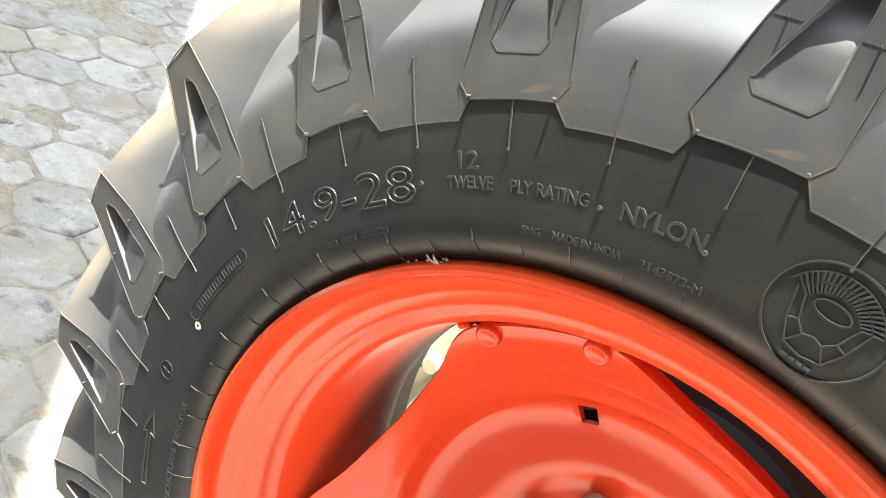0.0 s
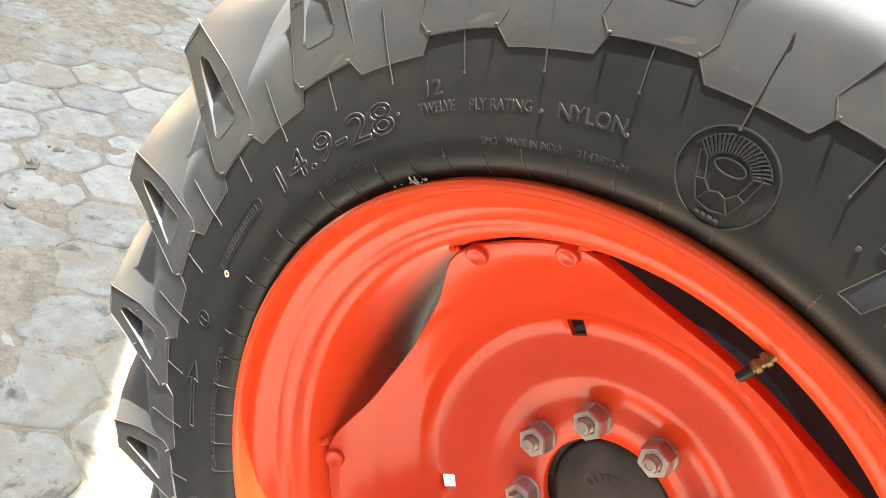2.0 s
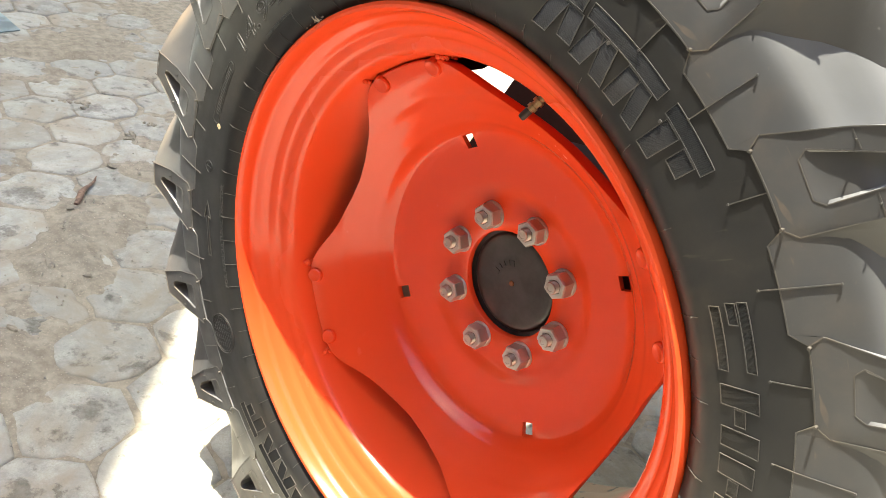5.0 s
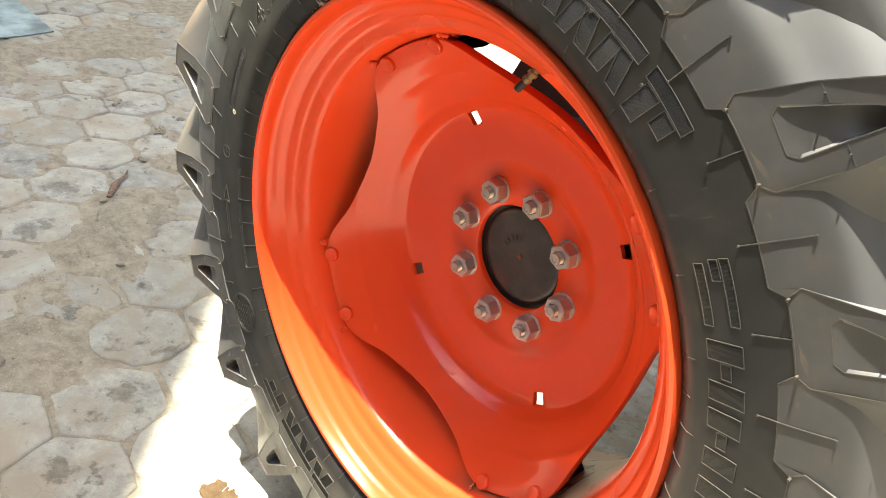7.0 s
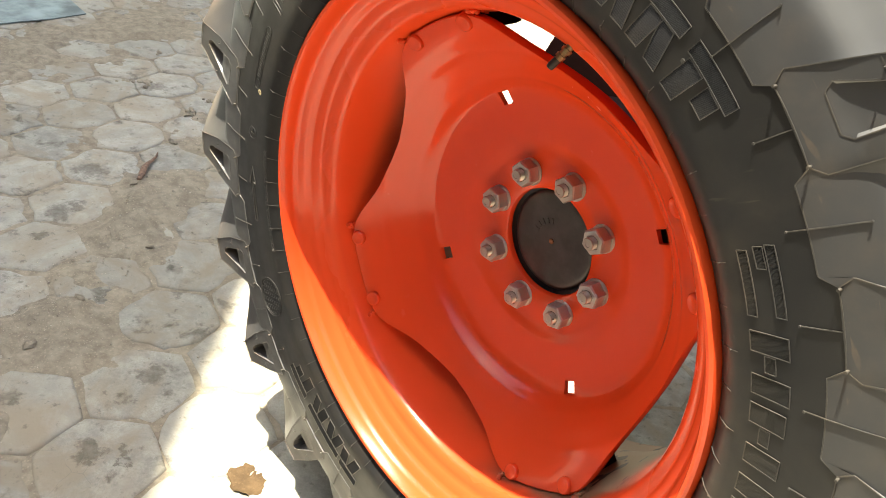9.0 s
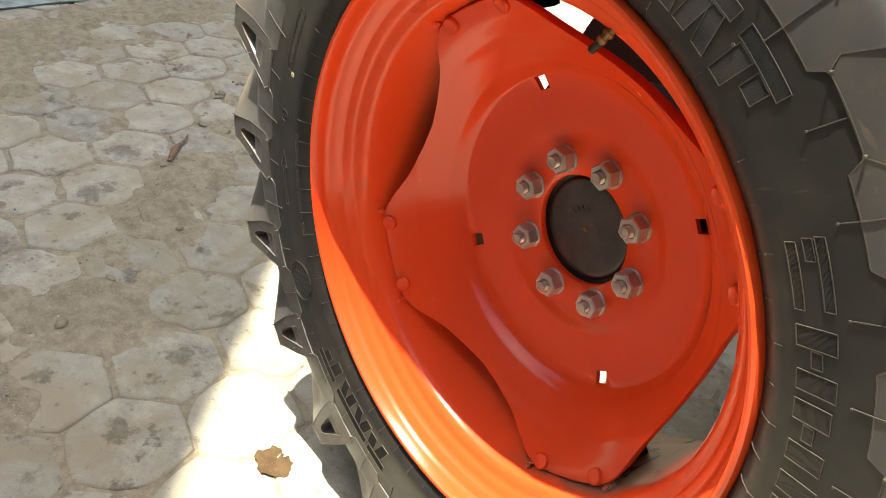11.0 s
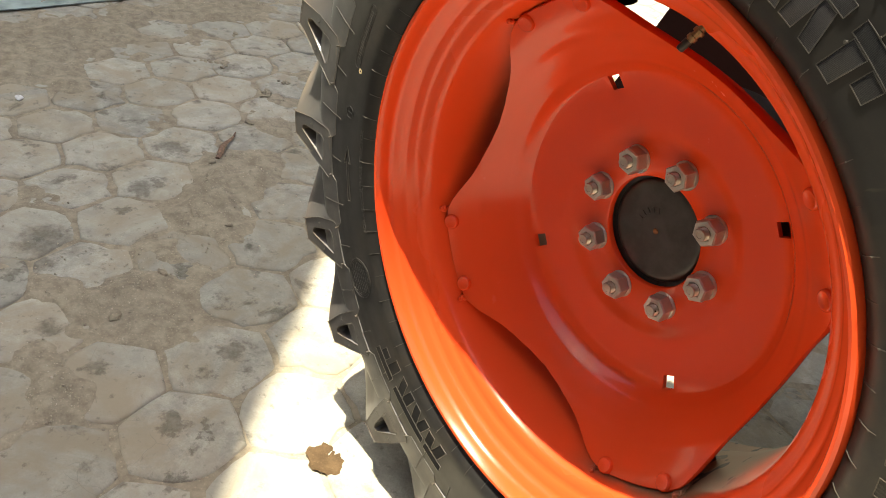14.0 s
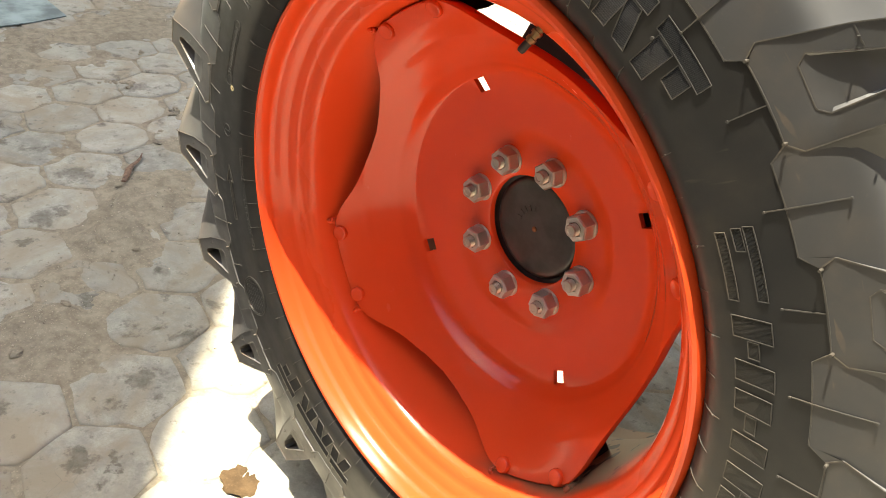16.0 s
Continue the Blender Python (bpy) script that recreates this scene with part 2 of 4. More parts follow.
BLACK_CAP = plain("black_cap_paint", (0.034, 0.032, 0.031), 0.30, 0.45, 30.0, 0.0010)
RUST = plain("rust", (0.20, 0.085, 0.035), 0.85, 0.4, 120.0, 0.001)
CREAM = plain("cream_paint", (0.62, 0.56, 0.36), 0.45, 0.12, 15.0, 0.0005)
DARK_IRON = plain("dark_iron", (0.035, 0.033, 0.032), 0.55, 0.3, 20.0, 0.001)
VALVE_CAP = plain("valve_cap_plastic", (0.02, 0.02, 0.02), 0.5, 0.2)
PAVER = concrete("paver_concrete", (0.405, 0.396, 0.340), (0.098, 0.088, 0.068), (0.325, 0.280, 0.203))
SOIL = soil("trodden_soil", (0.305, 0.268, 0.200), (0.205, 0.175, 0.128))
# orange paint with the shade behind the wheel put into its colour
SHADED_ORANGE = plain("dark_maroon_paint", (0.014, 0.003, 0.003), 0.7, 0.2, 12.0, gloss=0.15)
WALL = plain("shed_wall_plaster", (0.15, 0.132, 0.110), 0.9, 0.15, 3.0, 0.004)
WOOD = plain("dry_stick_bark", (0.19, 0.118, 0.078), 0.8, 0.4, 90.0, 0.001)
STONE = plain("grit_stone", (0.40, 0.355, 0.275), 0.9, 0.4, 60.0, 0.001)
TEAL = plain("teal_sheet", (0.25, 0.315, 0.31), 0.6, 0.45, 7.0, 0.003)
PAPER = plain("white_scrap", (0.75, 0.74, 0.72), 0.8, 0.08)
# lets sun through so the shade under the added roof stays bright
ROOFING = translucent("roof_sheet", (0.90, 0.90, 0.89), 0.80)
DAMP = soil("damp_soil", (0.085, 0.056, 0.030), (0.062, 0.042, 0.024))
CHALK = plain("yellow_chalk", (0.62, 0.52, 0.30), 0.9, 0.2)


# ---- mesh helpers ----
def part(name, bm, material, parent=None, label="", smooth=35.0):
    """Links a bmesh as one mesh object under a thing or under a part."""
    me = bpy.data.meshes.new(name)
    bmesh.ops.recalc_face_normals(bm, faces=bm.faces)
    bm.to_mesh(me)
    bm.free()
    me.materials.append(material)
    if smooth:
        me.polygons.foreach_set("use_smooth", [True] * len(me.polygons))
        me.set_sharp_from_angle(angle=radians(smooth))
    ob = new(name, me)
    ob.parent = parent
    return tagged(ob, label)


def again(ob, parent, m, name=None):
    """Another object on the same mesh."""
    o = new(name or ob.name.split(".")[0], ob.data)
    o.parent, o.matrix_basis = parent, m
    return o


def polar(theta, r, y):
    """A point of the wheel: degrees clockwise from its mark, radius, place along the axle."""
    a = radians(theta)
    return Vector((r * math.sin(a), y, r * math.cos(a)))


def lathe(profile, n=180, closed=False):
    """A ring turned about the axle from (y, r) pairs."""
    bm = bmesh.new()
    rings = [[bm.verts.new(polar(360 * j / n, r, y)) for y, r in profile] for j in range(n)]
    count = len(profile)
    for j in range(n):
        a, b = rings[j], rings[(j + 1) % n]
        for i in range(count if closed else count - 1):
            bm.faces.new((a[i], a[(i + 1) % count], b[(i + 1) % count], b[i]))
    return bm


def tube(bm, points, radius, sides=4):
    """Adds a thin rod along points to bm."""
    last = None
    for i, p in enumerate(points):
        d = (points[min(i + 1, len(points) - 1)] - points[max(i - 1, 0)]).normalized()
        u = d.cross(Vector((0, 1, 0.01))).normalized()
        v = d.cross(u)
        ring = [bm.verts.new(p + radius * (math.cos(math.tau * k / sides + 0.7) * u + math.sin(math.tau * k / sides + 0.7) * v)) for k in range(sides)]
        if last:
            for k in range(sides):
                bm.faces.new((last[k], last[(k + 1) % sides], ring[(k + 1) % sides], ring[k]))
        else:
            bm.faces.new(ring)
        last = ring
    bm.faces.new(last[::-1])


def box(bm, size, m):
    made = bmesh.ops.create_cube(bm, size=1.0, matrix=m @ Matrix.Diagonal((*size, 1)))
    return made["verts"]


def soften(bm, width, segments=2):
    bmesh.ops.bevel(bm, geom=[e for e in bm.edges if e.calc_face_angle(0) > 0.5], offset=width, segments=segments, affect="EDGES", profile=0.5, clamp_overlap=True)


def lerp(x, table):
    """Value at x of a table of (x, value), straight between its rows."""
    return float(np.interp(x, [a for a, _ in table], [b for _, b in table]))


# ---- the wheel ----
AXLE_HEIGHT, MARK = 0.675, 33.43
wheel = new("tractor_wheel")
wheel.matrix_basis = pose(0, 0, AXLE_HEIGHT, 0, -MARK, 0)
wheel.empty_display_size = 0.2
tagged(wheel, "orange tractor rear wheel with a new black lugged tyre", "wheel")

# Sidewall of the tyre, as radius and place along the axle (outer side negative).
SIDE = [(0.372, -0.138), (0.380, -0.151), (0.386, -0.162), (0.394, -0.1705), (0.404, -0.1776), (0.412, -0.1794), (0.420, -0.1801), (0.434, -0.1805), (0.449, -0.1804),
        (0.457, -0.1806), (0.462, -0.1808), (0.467, -0.1808), (0.474, -0.1806), (0.480, -0.1805), (0.486, -0.1805), (0.494, -0.1799), (0.501, -0.1792), (0.507, -0.1782), (0.515, -0.1770)]
SHOULDER = [(0.535, -0.172), (0.556, -0.166), (0.575, -0.155), (0.598, -0.142), (0.616, -0.122), (0.628, -0.085), (0.632, -0.045), (0.633, 0.0)]
outer = [(y, r) for r, y in SIDE + SHOULDER]
inner = [(-y, r) for r, y in reversed(SIDE + SHOULDER[:-1])]
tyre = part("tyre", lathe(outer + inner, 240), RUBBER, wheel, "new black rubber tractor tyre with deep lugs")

# Shoulder of the tyre, raised a step above the sidewall.
LUGS = 20
PITCH = 360 / LUGS
PANEL = [(0.4862, -0.1809), (0.501, -0.1804), (0.513, -0.1793), (0.533, -0.1771), (0.545, -0.1752), (0.5536, -0.1718), (0.563, -0.1667), (0.574, -0.1608), (0.588, -0.1542), (0.601, -0.1468),
         (0.612, -0.1380), (0.622, -0.1220), (0.630, -0.0950), (0.635, -0.0500), (0.637, 0.0)]


def panel_y(r):
    return lerp(r, PANEL)


def side_y(r):
    return lerp(r, SIDE + SHOULDER)


# One lug: its end face with a scooped pocket, and the bar that runs in towards the crown.
FACE = {"A": (0.16, 0.513, -0.1795), "B": (1.0, 0.501, -0.1810), "C": (8.52, 0.501, -0.1806), "D": (9.55, 0.513, -0.1795),
        "T1": (8.64, 0.638, -0.1740), "T2": (5.07, 0.634, -0.1761)}
LEFT = [(0.5388, 2.82), (0.601, 5.75), (0.6125, 6.35)]
RIGHT = [(0.5377, 7.49), (0.601, 7.40), (0.6115, 6.95)]


def face_y(r, th=9.5):
    return -0.012 * (9.5 - th) * radians(r) + lerp(r, [(0.501, -0.1805), (0.513, -0.1796), (0.54, -0.1772), (0.60, -0.1750), (0.64, -0.1740)])


def make_lug():
    bm = bmesh.new()
    V = lambda th, r, y: bm.verts.new(polar(th, r, y))  # noqa: E731
    edge_r = [0.513, 0.54, 0.57, 0.60]
    left_edge = [(lerp(r, [(0.513, 0.16), (0.634, 5.07)]), r) for r in edge_r]
    right_edge = [(lerp(r, [(0.513, 9.55), (0.575, 9.45), (0.638, 8.64)]), r) for r in edge_r]
    rim = [V(*FACE["B"]), V(*FACE["C"])] + [V(t, r, face_y(r, t)) for t, r in right_edge] + [V(*FACE["T1"]), V(*FACE["T2"])]
    rim += [V(t, r, face_y(r, t)) for t, r in reversed(left_edge)]
    rows = [0.5385, 0.549, 0.561, 0.575, 0.588, 0.601]
    lefts, rights = [V(lerp(r, LEFT), r, face_y(r, lerp(r, LEFT))) for r in rows], [V(lerp(r, RIGHT), r, face_y(r, lerp(r, RIGHT))) for r in rows]
    p2, p3 = V(3.4, 0.531, face_y(0.531, 3.4)), V(6.86, 0.530, face_y(0.53, 6.86))
    q1, q2 = V(6.35, 0.6125, face_y(0.612, 6.35)), V(6.95, 0.6118, face_y(0.612, 6.95))
    hole = [p2, p3] + rights + [q2, q1] + lefts[::-1]
    edges = []
    for ring in (rim, hole):
        for a, b in zip(ring, ring[1:] + ring[:1]):
            edges.append(bm.edges.new((a, b)))
    bmesh.ops.triangle_fill(bm, edges=edges, use_beauty=True)
    # pocket: a steep lip, then a floor that dives towards the tread
    deep = lambda r: lerp(r, [(0.53, 0.0004), (0.5385, 0.0013), (0.549, 0.0019), (0.561, 0.0026), (0.575, 0.0070), (0.588, 0.015), (0.612, 0.032)])  # noqa: E731
    mid = lambda r: 0.5 * (lerp(r, LEFT) + lerp(r, RIGHT))  # noqa: E731

    def floor(th, r, pull=0.86):
        m = mid(min(max(r, 0.5385), 0.6118))
        return V(m + (th - m) * pull, 0.565 + (r - 0.565) * 0.94, face_y(r, th) + deep(r))

    fl, fr = [floor(lerp(r, LEFT), r) for r in rows], [floor(lerp(r, RIGHT), r) for r in rows]
    fm = [V(mid(r), 0.565 + (r - 0.565) * 0.94, face_y(r, mid(r)) + deep(r) * 1.12) for r in rows]
    f2, f3, g1, g2 = floor(3.4, 0.531), floor(6.86, 0.530), floor(6.35, 0.6118), floor(6.95, 0.6115)
    low = [f2, f3] + fr + [g2, g1] + fl[::-1]
    for i in range(len(hole)):
        j = (i + 1) % len(hole)
        bm.faces.new((hole[i], hole[j], low[j], low[i]))
    for i in range(len(rows) - 1):
        bm.faces.new((fl[i], fm[i], fm[i + 1], fl[i + 1]))
        bm.faces.new((fm[i], fr[i], fr[i + 1], fm[i + 1]))
    bm.faces.new((f2, f3, fr[0], fm[0], fl[0]))
    bm.faces.new((fl[-1], fm[-1], fr[-1], g2, g1))
    # the broad shoulder between this lug and the next
    span = lambda r: (lerp(r, [(0.486, 9.6), (0.513, 9.5), (0.575, 9.3), (0.638, 8.6)]), lerp(r, [(0.486, 18.0), (0.512, 18.14), (0.52, 18.9), (0.575, 21.2), (0.61, 25.0), (0.637, 31.0)]))  # noqa: E731
    radii = [0.4862, 0.494, 0.501, 0.507, 0.513, 0.520, 0.527, 0.533, 0.539, 0.545, 0.550, 0.555, 0.560, 0.566, 0.572, 0.580, 0.588, 0.595, 0.601, 0.607, 0.612, 0.617, 0.622, 0.626, 0.630, 0.633, 0.635, 0.637]
    smooth_y = lambda r: sum(panel_y(r + d) for d in (-0.006, -0.003, 0, 0.003, 0.006)) / 5 if 0.51 < r < 0.628 else panel_y(r)  # noqa: E731
    sheet = []
    for r in [0.4842] + radii:
        y, (t0, t1) = (smooth_y(r) if r > 0.485 else side_y(r) + 0.002), span(max(r, 0.4862))
        sheet.append([V(t0 + (t1 - t0) * n / 10, r, y) for n in range(11)])
    for a, b in zip(sheet, sheet[1:]):
        for n in range(10):
            bm.faces.new((a[n], a[n + 1], b[n + 1], b[n]))
    # trailing wall of the bar, rounded into the shoulder
    crest = [(0.0, FACE["T1"]), (0.33, (12.8, 0.650, -0.148)), (0.66, (17.8, 0.660, -0.106)), (1.0, (24.5, 0.667, -0.050))]
    at = lambda x, table: tuple(lerp(x, [(a, b[i]) for a, b in table]) for i in range(3))  # noqa: E731
    brink = [(9.55, 0.513, face_y(0.513))] + [(lerp(r, [(0.513, 9.55), (0.575, 9.45), (0.638, 8.64)]), r, face_y(r)) for r in (0.54, 0.57, 0.60)] + [FACE["T1"]] + [at(f, crest) for f in (0.2, 0.4, 0.6, 0.8, 1.0)]
    root = [(9.6, 0.513), (10.6, 0.540), (12.4, 0.560), (14.2, 0.576), (16.0, 0.589), (17.8, 0.599), (20.0, 0.610), (22.3, 0.620), (25.0, 0.629), (28.0, 0.635)]
    fillet = []
    for (t, r, y), (tr, rr) in zip(brink, root):
        yr = smooth_y(rr) + 0.0004
        line = [(t, r, y)]
        for f in (0.25, 0.5, 0.75, 1.0):
            sag = 0.07 * math.sin(math.pi * f)
            line.append((t + (tr - t) * (f - sag * 0.5), r + (rr - r) * (f + sag * 0.5), y + (yr - y) * (f + sag * 0.6)))
        fillet.append([V(*p) for p in line])
    for a, b in zip(fillet, fillet[1:]):
        for i in range(4):
            bm.faces.new((a[i], a[i + 1], b[i + 1], b[i]))
    # the corners beside the foot of the lug, and the step down to the sidewall
    bm.faces.new((V(*FACE["C"]), V(9.6, 0.4862, -0.1809), V(9.55, 0.513, -0.1795)))
    bm.faces.new((V(0.0, 0.4862, -0.1809), V(*FACE["B"]), V(0.16, 0.513, face_y(0.513, 0.16))))
    foot = [(0.0, 0.4862), (1.0, 0.501), (2.9, 0.501), (4.8, 0.501), (6.7, 0.501), (8.52, 0.501), (9.6, 0.4862)]
    walls = [(V(t, r, face_y(r, t) if r > 0.49 else -0.1809), V(t, r - 0.002, side_y(r - 0.002) + 0.002)) for t, r in foot]
    for (a, b), (c, d) in zip(walls, walls[1:]):
        bm.faces.new((a, c, d, b))
    # leading wall and top of the bar that runs in to the crown
    top_l = [(lerp(r, [(0.513, 0.16), (0.634, 5.07)]), r, face_y(r, lerp(r, [(0.513, 0.16), (0.634, 5.07)]))) for r in (0.513, 0.54, 0.57, 0.60)] + [FACE["T2"], (8.6, 0.647, -0.142), (12.4, 0.657, -0.101), (16.6, 0.664, -0.055), (20.5, 0.668, 0.002)]
    foot_l = [(0.20, 0.5128), (1.30, 0.5395), (2.55, 0.569), (3.85, 0.598), (5.6, 0.618), (8.4, 0.624), (11.6, 0.631), (15.4, 0.635), (19.0, 0.6365)]
    walls = [(V(*p), V(t, r, panel_y(r) + 0.001)) for p, (t, r) in zip(top_l, foot_l)]
    for (a, b), (c, d) in zip(walls, walls[1:]):
        bm.faces.new((a, c, d, b))
    tops = [(V(*p), V(*at(f, crest))) for p, f in zip(top_l[4:], (0.0, 0.25, 0.5, 0.75, 1.0))]
    for (a, b), (c, d) in zip(tops, tops[1:]):
        bm.faces.new((a, b, d, c))
    bm.faces.new((V(20.5, 0.668, 0.002), V(24.5, 0.667, -0.050), V(27.6, 0.6355, -0.044), V(18.8, 0.6365, 0.004)))
    bmesh.ops.remove_doubles(bm, verts=bm.verts, dist=0.0004)
    return bm


def lug_flash():
    """The thin raised seams that the mould left round a lug and on the panel beside it."""
    bm = bmesh.new()
    P = lambda th, r, up=-0.0002: polar(th, r, face_y(r, th) - up if 0.0 < th < 9.56 else panel_y(r) - up)  # noqa: E731
    on_panel = lambda th, r, up=-0.0002: polar(th, r, panel_y(r) - up)  # noqa: E731
    runs = [[on_panel(9.6, 0.4868), on_panel(11.7, 0.4868), on_panel(13.8, 0.4868), on_panel(15.9, 0.4868), on_panel(18.0, 0.4868)],
            [on_panel(18.0, 0.4868), on_panel(19.0, 0.501)],
            [P(1.0, 0.501), P(2.9, 0.5014), P(4.8, 0.5015), P(6.7, 0.5014), P(8.52, 0.501)], [P(8.52, 0.501), on_panel(9.6, 0.4868)],
            [P(1.0, 0.501), P(0.16, 0.513)], [P(8.52, 0.501), P(9.55, 0.513)],
            [P(9.5, 0.514), P(9.42, 0.575), polar(8.64, 0.638, -0.1748)], [P(0.2, 0.514), P(2.6, 0.573), polar(5.07, 0.634, -0.1762)],
            [polar(5.07, 0.634, -0.1762), polar(6.8, 0.6368, -0.1757), polar(8.64, 0.638, -0.1748)],
            [P(2.82, 0.5388), P(3.4, 0.531), P(6.86, 0.530), P(7.49, 0.5377)], [P(2.82, 0.5388), P(5.75, 0.601), P(6.35, 0.6125)],
            [P(7.49, 0.5377), P(7.40, 0.601), P(6.95, 0.6118)],
            [P(2.75, 0.5735), P(4.4, 0.5735)], [P(7.5, 0.5735), P(9.35, 0.5735)]]
    for run in runs:
        tube(bm, run, 0.0007)
    # ribs that cross the step, ending in little vent stubs
    for th, r0, r1 in ((13.6, 0.470, 0.533), (4.8, 0.468, 0.501)):
        pts = []
        for n in range(8):
            r = r0 + (r1 - r0) * n / 7
            y = min(side_y(r), panel_y(r) if r > 0.4862 and th > 9 else 0)
            pts.append(polar(th + (0.2 * n / 7), r, y - 0.0007))
        tube(bm, pts, 0.00065)
        for p in (pts[0], pts[-1]) if th > 9 else (pts[0],):
            tube(bm, [p, p + Vector((0, -0.0017, 0))], 0.0011, 6)
    for th, r in ((1.1, 0.5015), (8.45, 0.5015)):
        p = polar(th, r + 0.001, face_y(r, th) + 0.001)
        tube(bm, [p, p + Vector((0, -0.0055, 0))], 0.0013, 8)
    for th, r in ((3.6, 0.5735), (8.4, 0.5735)):
        p = polar(th, r, face_y(r, th) + 0.001)
        tube(bm, [p, p + Vector((0, -0.005, 0))], 0.0008, 5)
    for th, r, y in ((8.64, 0.638, -0.174), (5.07, 0.634, -0.1755)):
        tube(bm, [polar(th, r - 0.001, y), polar(th, r + 0.006, y - 0.001)], 0.0008, 5)
    return bm


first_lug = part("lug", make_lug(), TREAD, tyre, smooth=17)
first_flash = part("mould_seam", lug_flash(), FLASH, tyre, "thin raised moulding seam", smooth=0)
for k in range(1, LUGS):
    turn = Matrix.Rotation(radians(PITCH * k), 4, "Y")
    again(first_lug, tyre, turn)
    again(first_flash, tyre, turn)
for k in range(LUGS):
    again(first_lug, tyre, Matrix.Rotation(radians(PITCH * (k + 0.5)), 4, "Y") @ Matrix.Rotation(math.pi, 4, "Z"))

# short vent ribs round the bead
bm = bmesh.new()
for k in range(66):
    th, long = 0.6 + k * 360 / 66, 0.411 if k % 2 == 0 else 0.399
    th += random.uniform(-0.3, 0.3)
    tube(bm, [polar(th, r, side_y(r) - 0.0006) for r in (0.386, 0.394, 0.404, long)], 0.0005)
    if k % 2 == 0:
        p = polar(th, 0.404, side_y(0.404))
        tube(bm, [p, p + Vector((0, -0.002, 0))], 0.0008, 5)
tagged(part("bead_rib", bm, FLASH, tyre, "fine moulded vent ribs beside the rim", smooth=0), kind="stuff")

# ---- rim ----
RIM = [(-0.150, 0.3850), (-0.166, 0.3848), (-0.1712, 0.3830), (-0.1732, 0.3795), (-0.1722, 0.3760), (-0.1670, 0.3735), (-0.1560, 0.3718), (-0.1478, 0.3702), (-0.1445, 0.3676), (-0.1402, 0.3628),
       (-0.1345, 0.3586), (-0.1302, 0.3564), (-0.1278, 0.3534), (-0.1238, 0.3470), (-0.1198, 0.3436), (-0.1168, 0.3412), (-0.1148, 0.3366), (-0.1115, 0.3304), (-0.1075, 0.3262), (-0.1030, 0.3235), (-0.0850, 0.3205),
       (-0.0650, 0.3172), (-0.0300, 0.3150), (0.030, 0.3150), (0.060, 0.3190), (0.085, 0.3290), (0.110, 0.3420), (0.145, 0.3470), (0.158, 0.3600), (0.168, 0.3780), (0.172, 0.3840), (0.164, 0.3880)]
BACK = [(0.150, 0.3700), (0.138, 0.3560), (0.100, 0.3520), (0.070, 0.3330), (0.040, 0.3230), (-0.040, 0.3230), (-0.070, 0.3260), (-0.098, 0.3340), (-0.106, 0.3400), (-0.118, 0.3580), (-0.132, 0.3720), (-0.145, 0.3780)]
rim = part("rim", lathe(RIM + BACK, 200, closed=True), RIM_PAINT, wheel, "orange painted steel rim, browner and partly dusty inside", smooth=40)

# ---- disc ----
DISH = [(0.0778, 0.0325), (0.0795, 0.0305), (0.112, 0.0305), (0.122, 0.0302), (0.130, 0.0288), (0.137, 0.0260), (0.144, 0.0228), (0.151, 0.0206), (0.160, 0.0197), (0.178, 0.0189), (0.1975, 0.0168), (0.2165, 0.0115),
        (0.2215, 0.0055), (0.2265, -0.0010), (0.232, -0.0085), (0.238, -0.0160), (0.244, -0.0228), (0.251, -0.0298), (0.258, -0.0365), (0.266, -0.0440), (0.274, -0.0522), (0.284, -0.0615), (0.296, -0.0712), (0.306, -0.0782), (0.318, -0.0838), (0.326, -0.0866)]
OUTLINE = [(0, 0.3168), (8, 0.3170), (12, 0.3165), (15, 0.3115), (19, 0.2985), (24, 0.2835), (30, 0.2735), (37, 0.2670), (45, 0.2640)]


def disc_edge(th):
    d = abs((th + 45) % 90 - 45)
    return sum(lerp(abs(d + e), OUTLINE) for e in (-2, -1, 0, 1, 2)) / 5


def dish_y(r):
    """Depth of the pressed disc, with two faint raised creases round the dish."""
    y = sum(lerp(r + d, DISH) for d in (-0.005, -0.0025, 0, 0.0025, 0.005)) / 5 if 0.126 < r < 0.32 else lerp(r, DISH)
    return y - 0.0011 * math.exp(-(((r - 0.2325) / 0.0042) ** 2)) - 0.0011 * math.exp(-(((r - 0.2700) / 0.0048) ** 2))


bm = bmesh.new()
angles = []
for q in range(4):
    angles += [90 * q - 2.6, 90 * q, 90 * q + 2.6] + [90 * q + 2.6 + (84.8) * i / 40 for i in range(1, 40)]
front, back = [], []
core = [r for r, _ in DISH if r <= 0.2165]
for th in angles:
    edge = disc_edge(th)
    radii = core + [0.2165 + (edge - 0.2165) * i / 44 for i in range(1, 45)]
    front.append([bm.verts.new(polar(th, r, dish_y(r) + (0.0025 if i == len(radii) - 1 else 0))) for i, r in enumerate(radii)])
    back.append([bm.verts.new(polar(th, r - (0.0015 if i == len(radii) - 1 else 0), dish_y(r) + (0.022 if i == len(radii) - 1 else 0.011 if i == len(radii) - 2 else 0.008))) for i, r in enumerate(radii)])
n, hole_row = len(angles), core.index(0.1975)
